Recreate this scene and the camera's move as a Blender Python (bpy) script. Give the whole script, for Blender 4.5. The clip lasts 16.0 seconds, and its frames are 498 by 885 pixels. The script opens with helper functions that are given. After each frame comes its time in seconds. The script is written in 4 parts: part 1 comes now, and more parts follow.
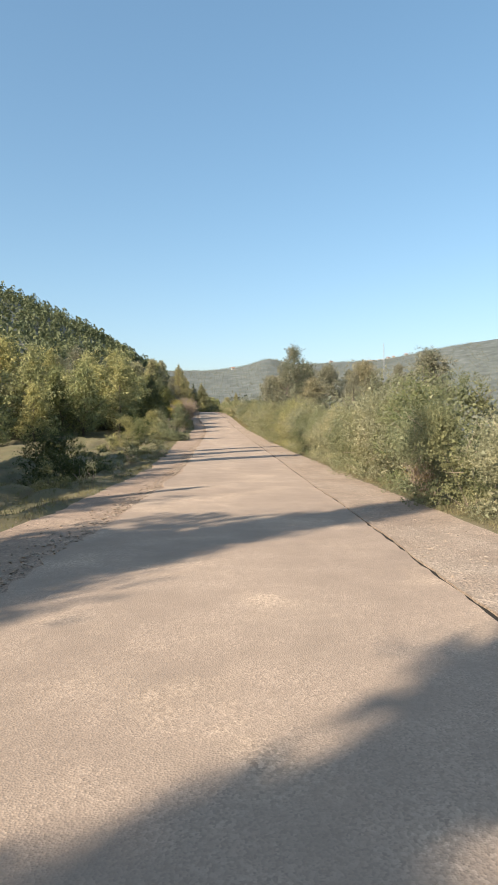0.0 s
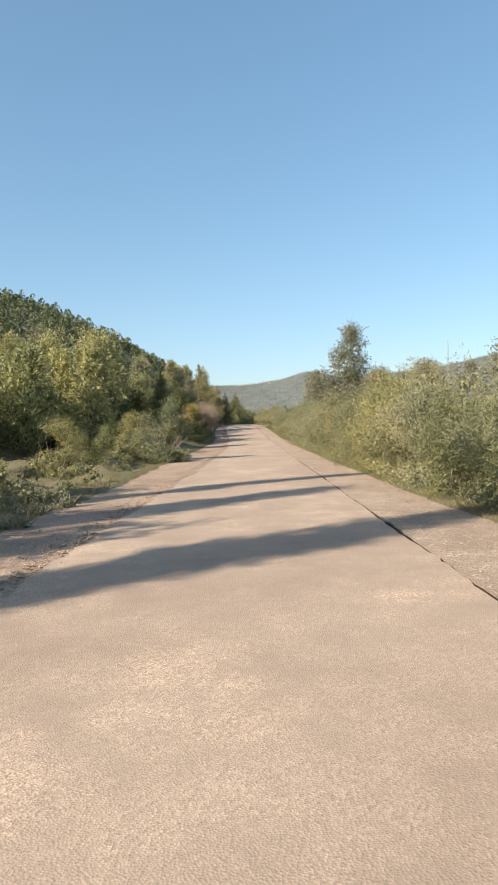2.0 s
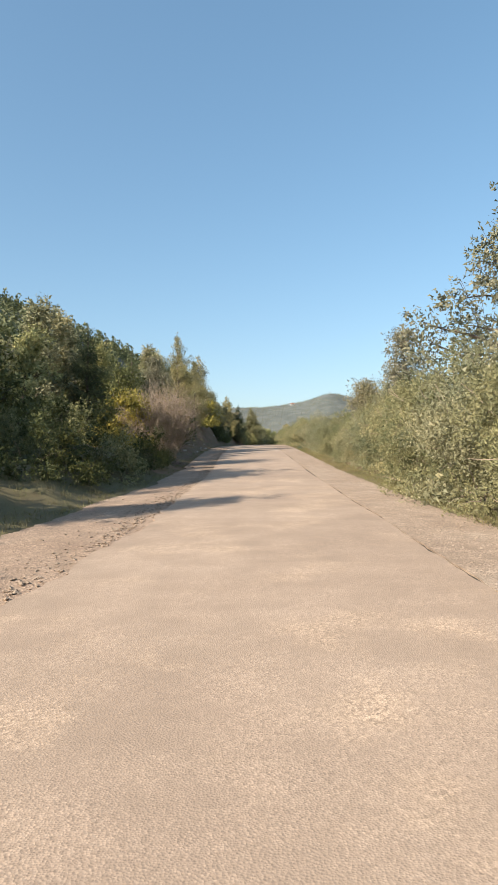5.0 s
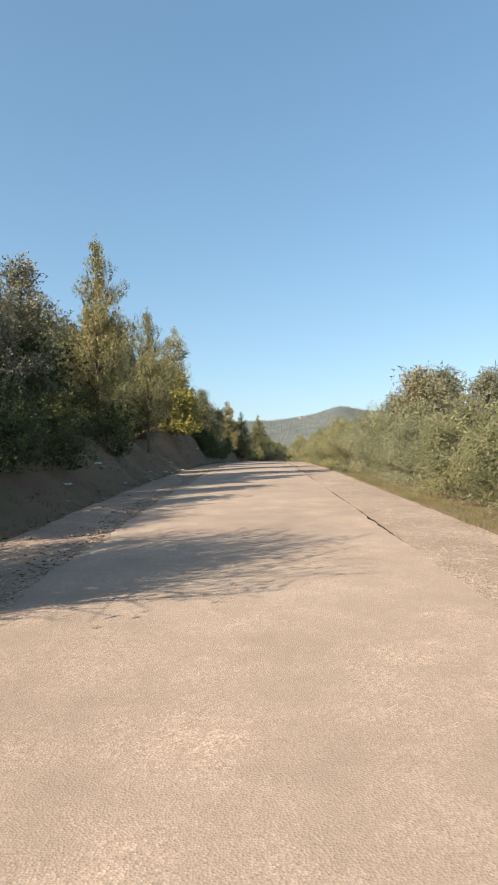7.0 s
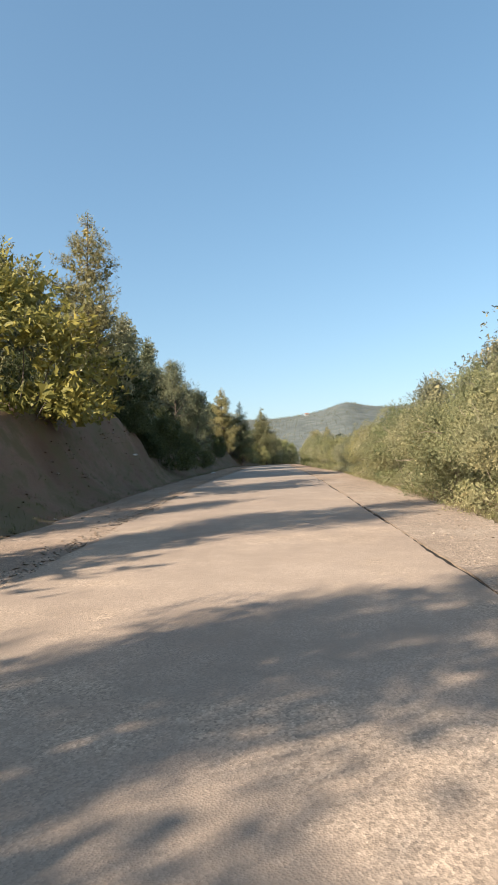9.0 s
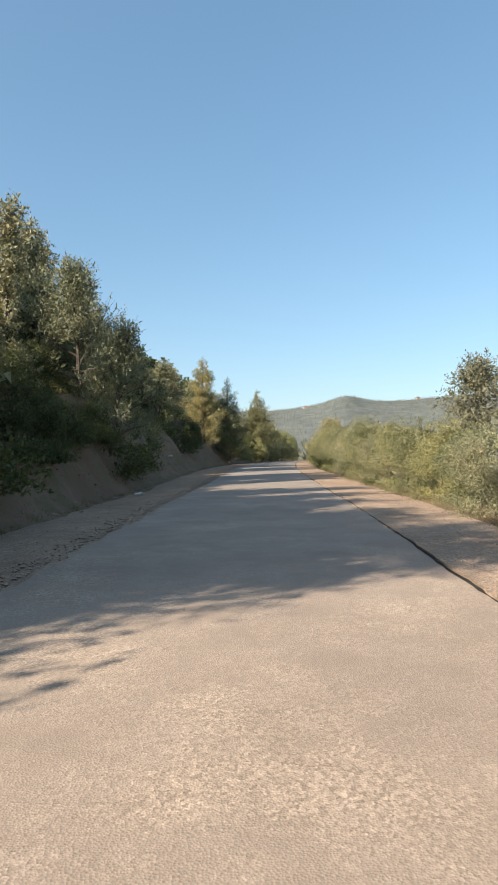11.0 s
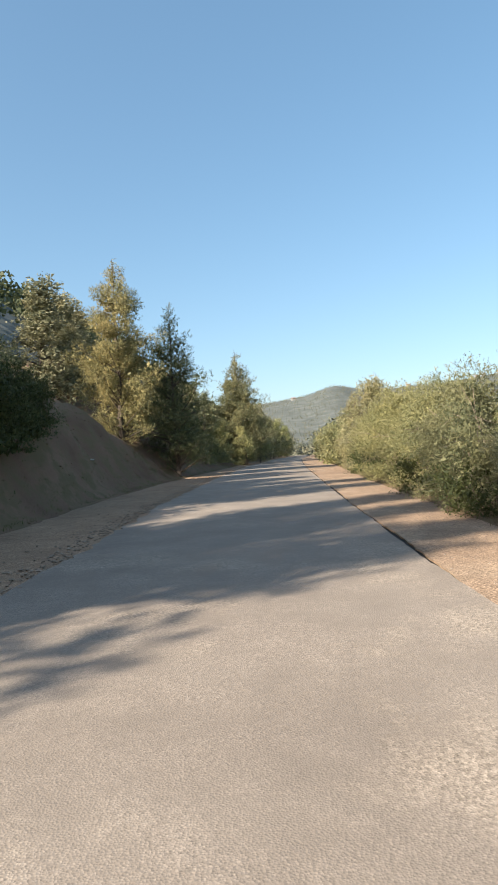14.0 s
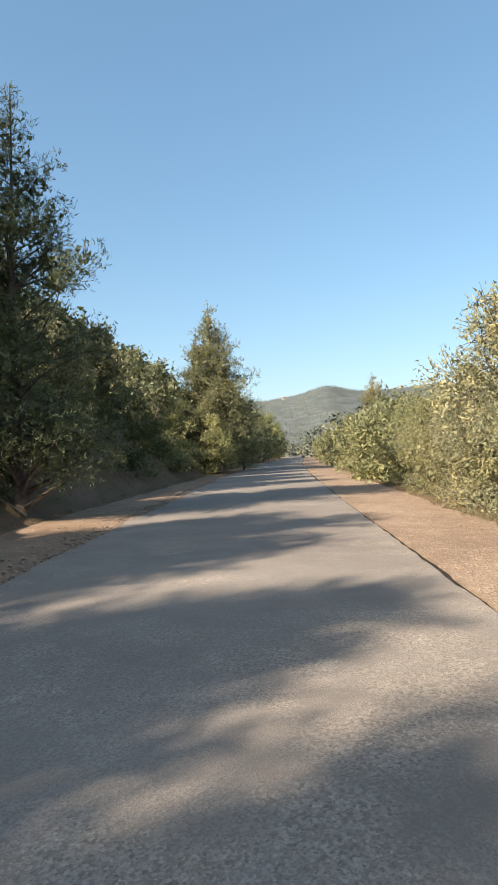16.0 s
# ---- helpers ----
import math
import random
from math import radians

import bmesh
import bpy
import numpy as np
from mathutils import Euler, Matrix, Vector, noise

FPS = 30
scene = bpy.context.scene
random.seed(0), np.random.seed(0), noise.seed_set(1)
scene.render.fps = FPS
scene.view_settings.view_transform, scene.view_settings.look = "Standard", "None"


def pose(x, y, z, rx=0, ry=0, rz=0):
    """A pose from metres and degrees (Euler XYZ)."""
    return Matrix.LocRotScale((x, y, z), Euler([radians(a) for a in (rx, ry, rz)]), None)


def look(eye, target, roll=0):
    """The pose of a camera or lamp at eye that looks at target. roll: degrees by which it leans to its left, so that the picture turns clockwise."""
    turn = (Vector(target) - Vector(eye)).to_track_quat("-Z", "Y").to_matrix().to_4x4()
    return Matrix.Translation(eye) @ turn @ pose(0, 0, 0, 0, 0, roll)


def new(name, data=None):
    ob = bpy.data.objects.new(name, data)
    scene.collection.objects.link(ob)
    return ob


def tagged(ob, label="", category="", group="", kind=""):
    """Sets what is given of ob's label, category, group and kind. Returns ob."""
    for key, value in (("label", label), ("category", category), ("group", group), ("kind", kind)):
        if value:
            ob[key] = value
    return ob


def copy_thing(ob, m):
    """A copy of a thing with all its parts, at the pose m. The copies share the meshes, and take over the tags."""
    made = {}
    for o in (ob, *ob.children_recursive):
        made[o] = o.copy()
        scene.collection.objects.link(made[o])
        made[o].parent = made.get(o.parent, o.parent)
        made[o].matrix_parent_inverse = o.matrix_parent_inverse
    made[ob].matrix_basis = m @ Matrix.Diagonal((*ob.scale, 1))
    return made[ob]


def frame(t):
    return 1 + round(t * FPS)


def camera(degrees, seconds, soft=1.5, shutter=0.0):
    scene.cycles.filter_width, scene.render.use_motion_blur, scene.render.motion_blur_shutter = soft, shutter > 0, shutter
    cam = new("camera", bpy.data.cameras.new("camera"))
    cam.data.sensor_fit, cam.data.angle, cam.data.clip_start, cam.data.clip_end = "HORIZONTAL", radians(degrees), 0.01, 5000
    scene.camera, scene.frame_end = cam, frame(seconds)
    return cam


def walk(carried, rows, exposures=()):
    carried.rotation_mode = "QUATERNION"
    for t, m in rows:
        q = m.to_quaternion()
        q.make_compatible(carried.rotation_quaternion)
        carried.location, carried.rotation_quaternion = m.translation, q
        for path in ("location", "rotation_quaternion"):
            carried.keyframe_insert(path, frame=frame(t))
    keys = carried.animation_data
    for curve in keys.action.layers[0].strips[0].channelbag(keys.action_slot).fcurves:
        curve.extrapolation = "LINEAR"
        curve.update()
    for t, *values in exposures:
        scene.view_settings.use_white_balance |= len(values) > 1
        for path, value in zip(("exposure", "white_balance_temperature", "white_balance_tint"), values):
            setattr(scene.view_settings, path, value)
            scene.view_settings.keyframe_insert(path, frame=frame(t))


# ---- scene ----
cam = camera(44.0, 16.0)
PATH = [
    (0.0, (0.000, 0.000, 1.400), (0.857, 9.957, 1.059), -0.45),
    (0.5, (0.616, 6.312, 1.235), (1.269, 16.286, 0.942), -0.61),
    (1.0, (1.155, 12.700, 1.089), (1.651, 22.684, 0.851), -0.72),
    (1.5, (1.611, 19.061, 0.968), (1.944, 29.053, 0.785), -1.08),
    (2.0, (1.960, 25.442, 0.878), (2.186, 35.439, 0.792), -1.53),
    (2.5, (2.252, 31.819, 0.807), (2.384, 41.818, 0.818), -1.22),
    (3.0, (2.496, 38.295, 0.775), (2.552, 48.295, 0.873), -1.46),
    (3.5, (2.738, 44.854, 0.796), (2.772, 54.853, 0.937), -1.24),
    (4.0, (2.968, 51.462, 0.868), (3.011, 61.459, 1.087), -1.38),
    (4.5, (3.158, 58.111, 0.983), (3.139, 68.107, 1.245), -1.28),
    (5.0, (3.312, 64.805, 1.138), (3.209, 74.800, 1.440), -1.12),
    (5.5, (3.430, 71.547, 1.331), (3.258, 81.539, 1.680), -0.89),
    (6.0, (3.519, 78.336, 1.563), (3.352, 88.326, 1.987), -0.47),
    (6.5, (3.566, 85.158, 1.832), (3.378, 95.145, 2.305), -0.22),
    (7.0, (3.559, 91.896, 2.135), (3.328, 101.879, 2.666), -1.16),
    (7.5, (3.566, 98.545, 2.463), (3.306, 108.527, 3.013), -1.63),
    (8.0, (3.546, 105.080, 2.802), (3.273, 115.058, 3.414), -2.01),
    (8.5, (3.526, 111.512, 3.131), (3.210, 121.493, 3.672), -2.38),
    (9.0, (3.519, 117.850, 3.445), (3.208, 127.831, 3.963), -2.35),
    (9.5, (3.520, 124.096, 3.739), (3.228, 134.080, 4.240), -2.22),
    (10.0, (3.529, 130.250, 4.013), (3.257, 140.234, 4.491), -2.02),
    (10.5, (3.547, 136.306, 4.264), (3.290, 146.293, 4.704), -1.59),
    (11.0, (3.570, 142.268, 4.492), (3.305, 152.257, 4.878), -0.90),
    (11.5, (3.613, 148.135, 4.689), (3.342, 158.124, 5.078), -1.25),
    (12.0, (3.688, 153.956, 4.851), (3.457, 163.948, 5.174), -1.62),
    (12.5, (3.754, 159.828, 4.991), (3.567, 169.823, 5.260), -2.32),
    (13.0, (3.777, 165.701, 5.128), (3.632, 175.696, 5.426), -3.14),
    (13.5, (3.806, 171.419, 5.278), (3.703, 181.414, 5.577), -3.27),
    (14.0, (3.850, 176.923, 5.434), (3.766, 186.918, 5.735), -3.18),
    (14.5, (3.935, 182.301, 5.586), (3.825, 192.296, 5.886), -2.51),
    (15.0, (4.050, 187.654, 5.703), (3.944, 197.650, 5.971), -2.04),
    (15.5, (4.233, 192.913, 5.803), (4.216, 202.909, 6.091), -2.22),
    (16.0, (4.477, 198.149, 5.900), (4.560, 208.145, 6.184), -2.04),
]
EXPOSURES = [(0.0, 1.0), (8.0, 1.02), (11.0, 1.04), (12.5, 1.06), (13.0, 1.11), (14.0, 1.12), (15.0, 1.20), (16.0, 1.10)]
walk(cam, [(t, look(eye, target, roll)) for t, eye, target, roll in PATH], EXPOSURES)

# ---- light ----
SUN_EL, SUN_AZ = 30.0, 231.0        # azimuth of the sun, degrees clockwise from +y (the way the road runs)
world = bpy.data.worlds.new("sky")
scene.world = world
world.use_nodes = True
wn = world.node_tree.nodes
sky = wn.new("ShaderNodeTexSky")
sky.sky_type, sky.sun_disc = "NISHITA", False
sky.sun_elevation, sky.sun_rotation = radians(SUN_EL), radians(SUN_AZ)
sky.air_density, sky.dust_density, sky.ozone_density = 1.0, 1.6, 2.5
wn["Background"].inputs["Strength"].default_value = 0.156
soften = wn.new("ShaderNodeGamma")
soften.inputs["Gamma"].default_value = 0.70
world.node_tree.links.new(sky.outputs[0], soften.inputs["Color"])
vivid = wn.new("ShaderNodeHueSaturation")
vivid.inputs["Saturation"].default_value = 1.24
vivid.inputs["Hue"].default_value = 0.491
world.node_tree.links.new(soften.outputs[0], vivid.inputs["Color"])
world.node_tree.links.new(vivid.outputs[0], wn["Background"].inputs["Color"])
sun_way = Vector((math.sin(radians(SUN_AZ)) * math.cos(radians(SUN_EL)), math.cos(radians(SUN_AZ)) * math.cos(radians(SUN_EL)), math.sin(radians(SUN_EL))))
sun = new("sun", bpy.data.lights.new("sun", "SUN"))
sun.data.energy, sun.data.angle, sun.data.color = 5.0, radians(0.6), (1.0, 0.895, 0.75)
sun.matrix_world = look(sun_way * 100, (0, 0, 0))


# ---- materials ----
def material(name):
    m = bpy.data.materials.new(name)
    m.use_nodes = True
    return m, m.node_tree.nodes, m.node_tree.links, m.node_tree.nodes["Principled BSDF"]


def noise_node(m, scale, detail=4.0, rough=0.55, kind="ShaderNodeTexNoise"):
    n, l = m.node_tree.nodes, m.node_tree.links
    tex = n.new(kind)
    tex.inputs["Scale"].default_value = scale
    if kind == "ShaderNodeTexNoise":
        tex.inputs["Detail"].default_value, tex.inputs["Roughness"].default_value = detail, rough
    geo = n.new("ShaderNodeNewGeometry")
    l.new(geo.outputs["Position"], tex.inputs["Vector"])
    return tex


def ramp(m, source, stops):
    r = m.node_tree.nodes.new("ShaderNodeValToRGB")
    m.node_tree.links.new(source, r.inputs["Fac"])
    e = r.color_ramp.elements
    while len(e) < len(stops):
        e.new(0.5)
    for el, (at, col) in zip(e, stops):
        el.position, el.color = at, (*col, 1) if len(col) == 3 else (col[0],) * 3 + (1,)
    return r.outputs["Color"]


def mix(m, fac, a, b, blend="MIX"):
    x = m.node_tree.nodes.new("ShaderNodeMix")
    x.data_type, x.blend_type = "RGBA", blend
    f, ca, cb = x.inputs[0], x.inputs[6], x.inputs[7]
    for sock, v in ((f, fac), (ca, a), (cb, b)):
        if isinstance(v, (int, float)):
            sock.default_value = v
        elif isinstance(v, tuple):
            sock.default_value = (*v, 1)
        else:
            m.node_tree.links.new(v, sock)
    return x.outputs[2]


def bump(m, height, strength, distance, bsdf, normal=None):
    b = m.node_tree.nodes.new("ShaderNodeBump")
    b.inputs["Strength"].default_value, b.inputs["Distance"].default_value = strength, distance
    m.node_tree.links.new(height, b.inputs["Height"])
    if normal:
        m.node_tree.links.new(normal, b.inputs["Normal"])
    m.node_tree.links.new(b.outputs["Normal"], bsdf.inputs["Normal"])
    return b.outputs["Normal"]


def ground_material(name, low, mid, high, grass=None, stone=0.0, scale=0.5, rough=0.95):
    """Earth, gravel or old asphalt: broad patches, fine grain, scattered stones."""
    m, n, l, p = material(name)
    broad = noise_node(m, scale, 5, 0.6)
    fine = noise_node(m, 34.0, 6, 0.7)
    col = ramp(m, broad.outputs["Fac"], [(0.32, low), (0.5, mid), (0.68, high)])
    grain = ramp(m, fine.outputs["Fac"], [(0.3, (0.66,)), (0.7, (1.25,))])
    col = mix(m, 1.0, col, grain, "MULTIPLY")
    if grass:
        g = noise_node(m, 0.9, 6, 0.7)
        col = mix(m, ramp(m, g.outputs["Fac"], [(0.44, (0.0,)), (0.58, (1.0,))]), col, grass)
    if stone:
        v = noise_node(m, 42.0, kind="ShaderNodeTexVoronoi")
        v2 = ramp(m, v.outputs["Distance"], [(0.12, (1.0,)), (0.34, (0.0,))])
        pick = noise_node(m, 3.0, 3, 0.6)
        where = mix(m, 1.0, v2, ramp(m, pick.outputs["Fac"], [(0.46, (0.0,)), (0.64, (1.0,))]), "MULTIPLY")
        col = mix(m, mix(m, 1.0, where, (stone,) * 3, "MULTIPLY"), col, tuple(min(c * 1.5, 0.7) for c in high))
    l.new(col, p.inputs["Base Color"])
    p.inputs["Roughness"].default_value = rough
    p.inputs["Specular IOR Level"].default_value = 0.2
    nb = bump(m, broad.outputs["Fac"], 0.5, 0.05, p)
    bump(m, fine.outputs["Fac"], 0.6, 0.02, p, nb)
    return m


def leaf_material(name, dark, light, tip=None, translucent=0.28, rough=0.6):
    """Leaves: each plant and each leaf its own shade between two greens."""
    m, n, l, p = material(name)
    info, geo = n.new("ShaderNodeObjectInfo"), n.new("ShaderNodeNewGeometry")
    tip = tip or light
    low = tuple(a + 0.15 * (b - a) for a, b in zip(dark, light))
    high = tuple(a + 0.5 * (b - a) for a, b in zip(light, tip))
    col = ramp(m, geo.outputs["Random Per Island"], [(0.0, low), (0.75, light), (1.0, high)])
    tone = ramp(m, info.outputs["Random"], [(0.0, (0.72, 0.78, 0.70)), (0.5, (1.0, 1.0, 1.0)), (1.0, (1.2, 1.12, 0.95))])
    broad = noise_node(m, 0.7, 3, 0.6)
    patch = ramp(m, broad.outputs["Fac"], [(0.35, (0.80, 0.84, 0.80)), (0.65, (1.16, 1.1, 1.0))])
    clump = noise_node(m, 2.6, 2, 0.5)
    patch = mix(m, 1.0, patch, ramp(m, clump.outputs["Fac"], [(0.36, (0.74, 0.78, 0.76)), (0.62, (1.14, 1.12, 1.06))]), "MULTIPLY")
    col = mix(m, 1.0, mix(m, 1.0, col, tone, "MULTIPLY"), patch, "MULTIPLY")
    l.new(col, p.inputs["Base Color"])
    p.inputs["Roughness"].default_value = rough
    p.inputs["Specular IOR Level"].default_value = 0.3
    t = n.new("ShaderNodeBsdfTranslucent")
    l.new(col, t.inputs["Color"])
    mx = n.new("ShaderNodeMixShader")
    mx.inputs[0].default_value = translucent
    l.new(p.outputs[0], mx.inputs[1])
    l.new(t.outputs[0], mx.inputs[2])
    l.new(mx.outputs[0], n["Material Output"].inputs["Surface"])
    return m


def bark_material(name, low, high):
    m, n, l, p = material(name)
    t = noise_node(m, 9.0, 5, 0.7)
    l.new(ramp(m, t.outputs["Fac"], [(0.3, low), (0.7, high)]), p.inputs["Base Color"])
    p.inputs["Roughness"].default_value = 0.9
    bump(m, t.outputs["Fac"], 0.6, 0.03, p)
    return m


def chips(m, col, scale, amount, where=None):
    """Stone chips: each cell of a fine mosaic a little lighter or darker."""
    v = noise_node(m, scale, kind="ShaderNodeTexVoronoi")
    tone = ramp(m, v.outputs["Color"], [(0.1, (1 - amount,)), (0.9, (1 + amount,))])
    out = mix(m, 1.0, col, tone, "MULTIPLY")
    return (mix(m, where, col, out) if where else out), v


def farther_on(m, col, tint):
    """A tint beyond the middle of the road's length: redder soil, or shade blue put into the asphalt."""
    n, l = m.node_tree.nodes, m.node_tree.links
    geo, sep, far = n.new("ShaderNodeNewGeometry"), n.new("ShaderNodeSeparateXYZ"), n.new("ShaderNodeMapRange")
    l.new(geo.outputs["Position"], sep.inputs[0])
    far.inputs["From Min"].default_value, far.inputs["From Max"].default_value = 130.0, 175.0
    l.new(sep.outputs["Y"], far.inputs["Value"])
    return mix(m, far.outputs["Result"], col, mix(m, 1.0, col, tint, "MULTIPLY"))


def asphalt_material():
    """Old asphalt under dust: bare chips in worn patches, smooth dust between them."""
    m, n, l, p = material("worn_dusty_asphalt")
    broad, mid = noise_node(m, 0.28, 5, 0.6), noise_node(m, 1.6, 5, 0.65)
    col = ramp(m, broad.outputs["Fac"], [(0.3, (0.299, 0.223, 0.167)), (0.5, (0.340, 0.255, 0.190)), (0.7, (0.372, 0.282, 0.212))])
    col = mix(m, 1.0, col, ramp(m, mid.outputs["Fac"], [(0.3, (0.88,)), (0.7, (1.1,))]), "MULTIPLY")
    # cool, darker tint puts the bluish shade of this stretch into the asphalt
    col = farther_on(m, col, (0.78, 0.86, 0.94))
    bare = ramp(m, mid.outputs["Fac"], [(0.36, (0.25,)), (0.6, (1.0,))])
    worn = noise_node(m, 0.55, 5, 0.65)
    patch = ramp(m, worn.outputs["Fac"], [(0.52, (0.0,)), (0.62, (1.0,))])
    col = mix(m, patch, col, mix(m, 1.0, col, (1.16, 1.15, 1.12), "MULTIPLY"))
    col, v = chips(m, col, 60.0, 0.3, patch)
    col, v = chips(m, col, 85.0, 0.24, bare)
    l.new(col, p.inputs["Base Color"])
    p.inputs["Roughness"].default_value, p.inputs["Specular IOR Level"].default_value = 0.9, 0.25
    nb = bump(m, v.outputs["Distance"], 0.35, 0.006, p)
    bump(m, mid.outputs["Fac"], 0.25, 0.03, p, nb)
    return m


def gravel_material(name, low, mid_col, high, later=None):
    """Trodden dirt with pebbles of several sizes; later: a tint for the redder soil farther along the road."""
    m, n, l, p = material(name)
    broad, mid = noise_node(m, 0.5, 5, 0.6), noise_node(m, 2.4, 6, 0.7)
    col = ramp(m, broad.outputs["Fac"], [(0.3, low), (0.5, mid_col), (0.7, high)])
    col = mix(m, 1.0, col, ramp(m, mid.outputs["Fac"], [(0.3, (0.82,)), (0.7, (1.16,))]), "MULTIPLY")
    if later:
        col = farther_on(m, col, later)
    bare = ramp(m, mid.outputs["Fac"], [(0.42, (0.15,)), (0.6, (1.0,))])
    col, v = chips(m, col, 34.0, 0.38, bare)
    col, v2 = chips(m, col, 90.0, 0.25)
    l.new(col, p.inputs["Base Color"])
    p.inputs["Roughness"].default_value, p.inputs["Specular IOR Level"].default_value = 0.95, 0.2
    nb = bump(m, v.outputs["Distance"], 0.6, 0.015, p)
    bump(m, mid.outputs["Fac"], 0.5, 0.05, p, nb)
    return m


ASPHALT = asphalt_material()
GRAVEL = gravel_material("dirt_and_gravel", (0.276, 0.204, 0.150), (0.327, 0.246, 0.183), (0.374, 0.293, 0.223), (1.02, 0.94, 0.85))
DIRT = gravel_material("brown_dirt", (0.262, 0.185, 0.134), (0.312, 0.226, 0.164), (0.355, 0.262, 0.192), (0.98, 0.90, 0.80))
# near-black colour stands in for the shade deep inside the crack
CRACK_DARK = ground_material("dark_crack_floor", (0.025, 0.022, 0.020), (0.036, 0.031, 0.026), (0.051, 0.043, 0.037), scale=2.0)
EARTH = ground_material("dry_earth", (0.150, 0.089, 0.058), (0.212, 0.128, 0.085), (0.276, 0.175, 0.119), grass=(0.150, 0.110, 0.060), scale=0.45)
VERGE = ground_material("grassy_verge", (0.112, 0.089, 0.048), (0.157, 0.128, 0.071), (0.202, 0.167, 0.101), grass=(0.140, 0.124, 0.064), scale=0.5)
# the blue-grey of distance haze is mixed into this slope's colour
HAZED_SCRUB = ground_material("hazed_scrub_slope", (0.085, 0.095, 0.086), (0.114, 0.124, 0.113), (0.152, 0.160, 0.146), scale=0.06)
STONE = ground_material("pale_stone", (0.255, 0.191, 0.140), (0.306, 0.234, 0.174), (0.383, 0.315, 0.251), scale=3.0)
HEDGE = leaf_material("olive_green_leaves", (0.145, 0.144, 0.090), (0.325, 0.312, 0.208), (0.430, 0.400, 0.300))
FRESH = leaf_material("fresh_green_leaves", (0.136, 0.146, 0.070), (0.310, 0.299, 0.162), (0.430, 0.393, 0.238))
OAKLEAF = leaf_material("oak_leaves", (0.165, 0.168, 0.075), (0.410, 0.395, 0.200), (0.500, 0.465, 0.270))
YELLOW = leaf_material("yellow_green_leaves", (0.155, 0.144, 0.038), (0.320, 0.276, 0.075), (0.420, 0.354, 0.095))
THORN = leaf_material("pale_thorn_leaves", (0.170, 0.170, 0.106), (0.315, 0.306, 0.204), (0.391, 0.374, 0.264))
GREYLEAF = leaf_material("grey_green_leaves", (0.130, 0.133, 0.071), (0.265, 0.253, 0.142), (0.357, 0.331, 0.207))
# dark green; on the bushes its depth partly stands in for shade
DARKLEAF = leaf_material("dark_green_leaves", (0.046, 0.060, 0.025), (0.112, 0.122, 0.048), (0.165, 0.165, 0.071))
NEEDLE = leaf_material("pine_needles", (0.112, 0.122, 0.066), (0.298, 0.271, 0.156), (0.417, 0.364, 0.224))
# brighter, warmer copy of the pine needles, with sunlight put into the colour
SUNNEEDLE = leaf_material("sun_gold_pine_needles", (0.190, 0.178, 0.096), (0.560, 0.440, 0.240), (0.680, 0.540, 0.320))
DARKNEEDLE = leaf_material("dark_pine_needles", (0.065, 0.084, 0.047), (0.165, 0.175, 0.094), (0.230, 0.229, 0.124))
EUCA = leaf_material("eucalyptus_leaves", (0.111, 0.111, 0.077), (0.275, 0.256, 0.190), (0.426, 0.380, 0.324))
TWIG = bark_material("dry_twigs", (0.204, 0.149, 0.111), (0.374, 0.293, 0.225))
BARK = bark_material("grey_brown_bark", (0.060, 0.044, 0.034), (0.136, 0.106, 0.081))
PALEBARK = bark_material("pale_bark", (0.170, 0.140, 0.111), (0.306, 0.264, 0.221))
GRASS = leaf_material("grass_blades", (0.085, 0.098, 0.030), (0.178, 0.178, 0.064), (0.264, 0.238, 0.119))
DRYGRASS = leaf_material("dry_grass_blades", (0.145, 0.115, 0.064), (0.264, 0.217, 0.128), (0.340, 0.285, 0.178))
# leaf greens greyed and paled to put haze over the far woods
HAZED_WOOD = leaf_material("hazed_far_wood_leaves", (0.100, 0.106, 0.090), (0.176, 0.180, 0.150), (0.232, 0.232, 0.200), translucent=0.12)


# ---- plan of the road: x, z along y ----
ROAD_Y = [-90, -40, 0, 12.7, 25.4, 38.3, 51.5, 64.8, 78.3, 92, 105, 118, 130, 142, 154, 166, 177, 188, 198, 215, 232, 250, 300, 360, 460]
ROAD_X = [-10.5, -4.6, 0, 1.15, 1.96, 2.5, 2.97, 3.31, 3.52, 3.56, 3.55, 3.52, 3.53, 3.57, 3.69, 3.78, 3.85, 4.06, 4.46, 5.3, 6.3, 7.6, 12.5, 18, 22]
ROAD_Z = [2.3, 1.1, 0, -.31, -.52, -.62, -.53, -.26, .16, .73, 1.40, 2.05, 2.61, 3.09, 3.45, 3.73, 4.03, 4.30, 4.50, 4.78, 5.03, 5.25, 5.75, 6.2, 6.8]


def smooth_curve(ys, vs):
    """Cubic Hermite through the plan's stations."""
    ys, vs = np.array(ys, float), np.array(vs, float)
    d = np.gradient(vs, ys)

    def at(y):
        y = np.clip(np.asarray(y, float), ys[0], ys[-1])
        k = np.clip(np.searchsorted(ys, y, side="right") - 1, 0, len(ys) - 2)
        h = ys[k + 1] - ys[k]
        u = (y - ys[k]) / h
        return ((2 * u**3 - 3 * u**2 + 1) * vs[k] + (u**3 - 2 * u**2 + u) * h * d[k]
                + (-2 * u**3 + 3 * u**2) * vs[k + 1] + (u**3 - u**2) * h * d[k + 1])
    return at


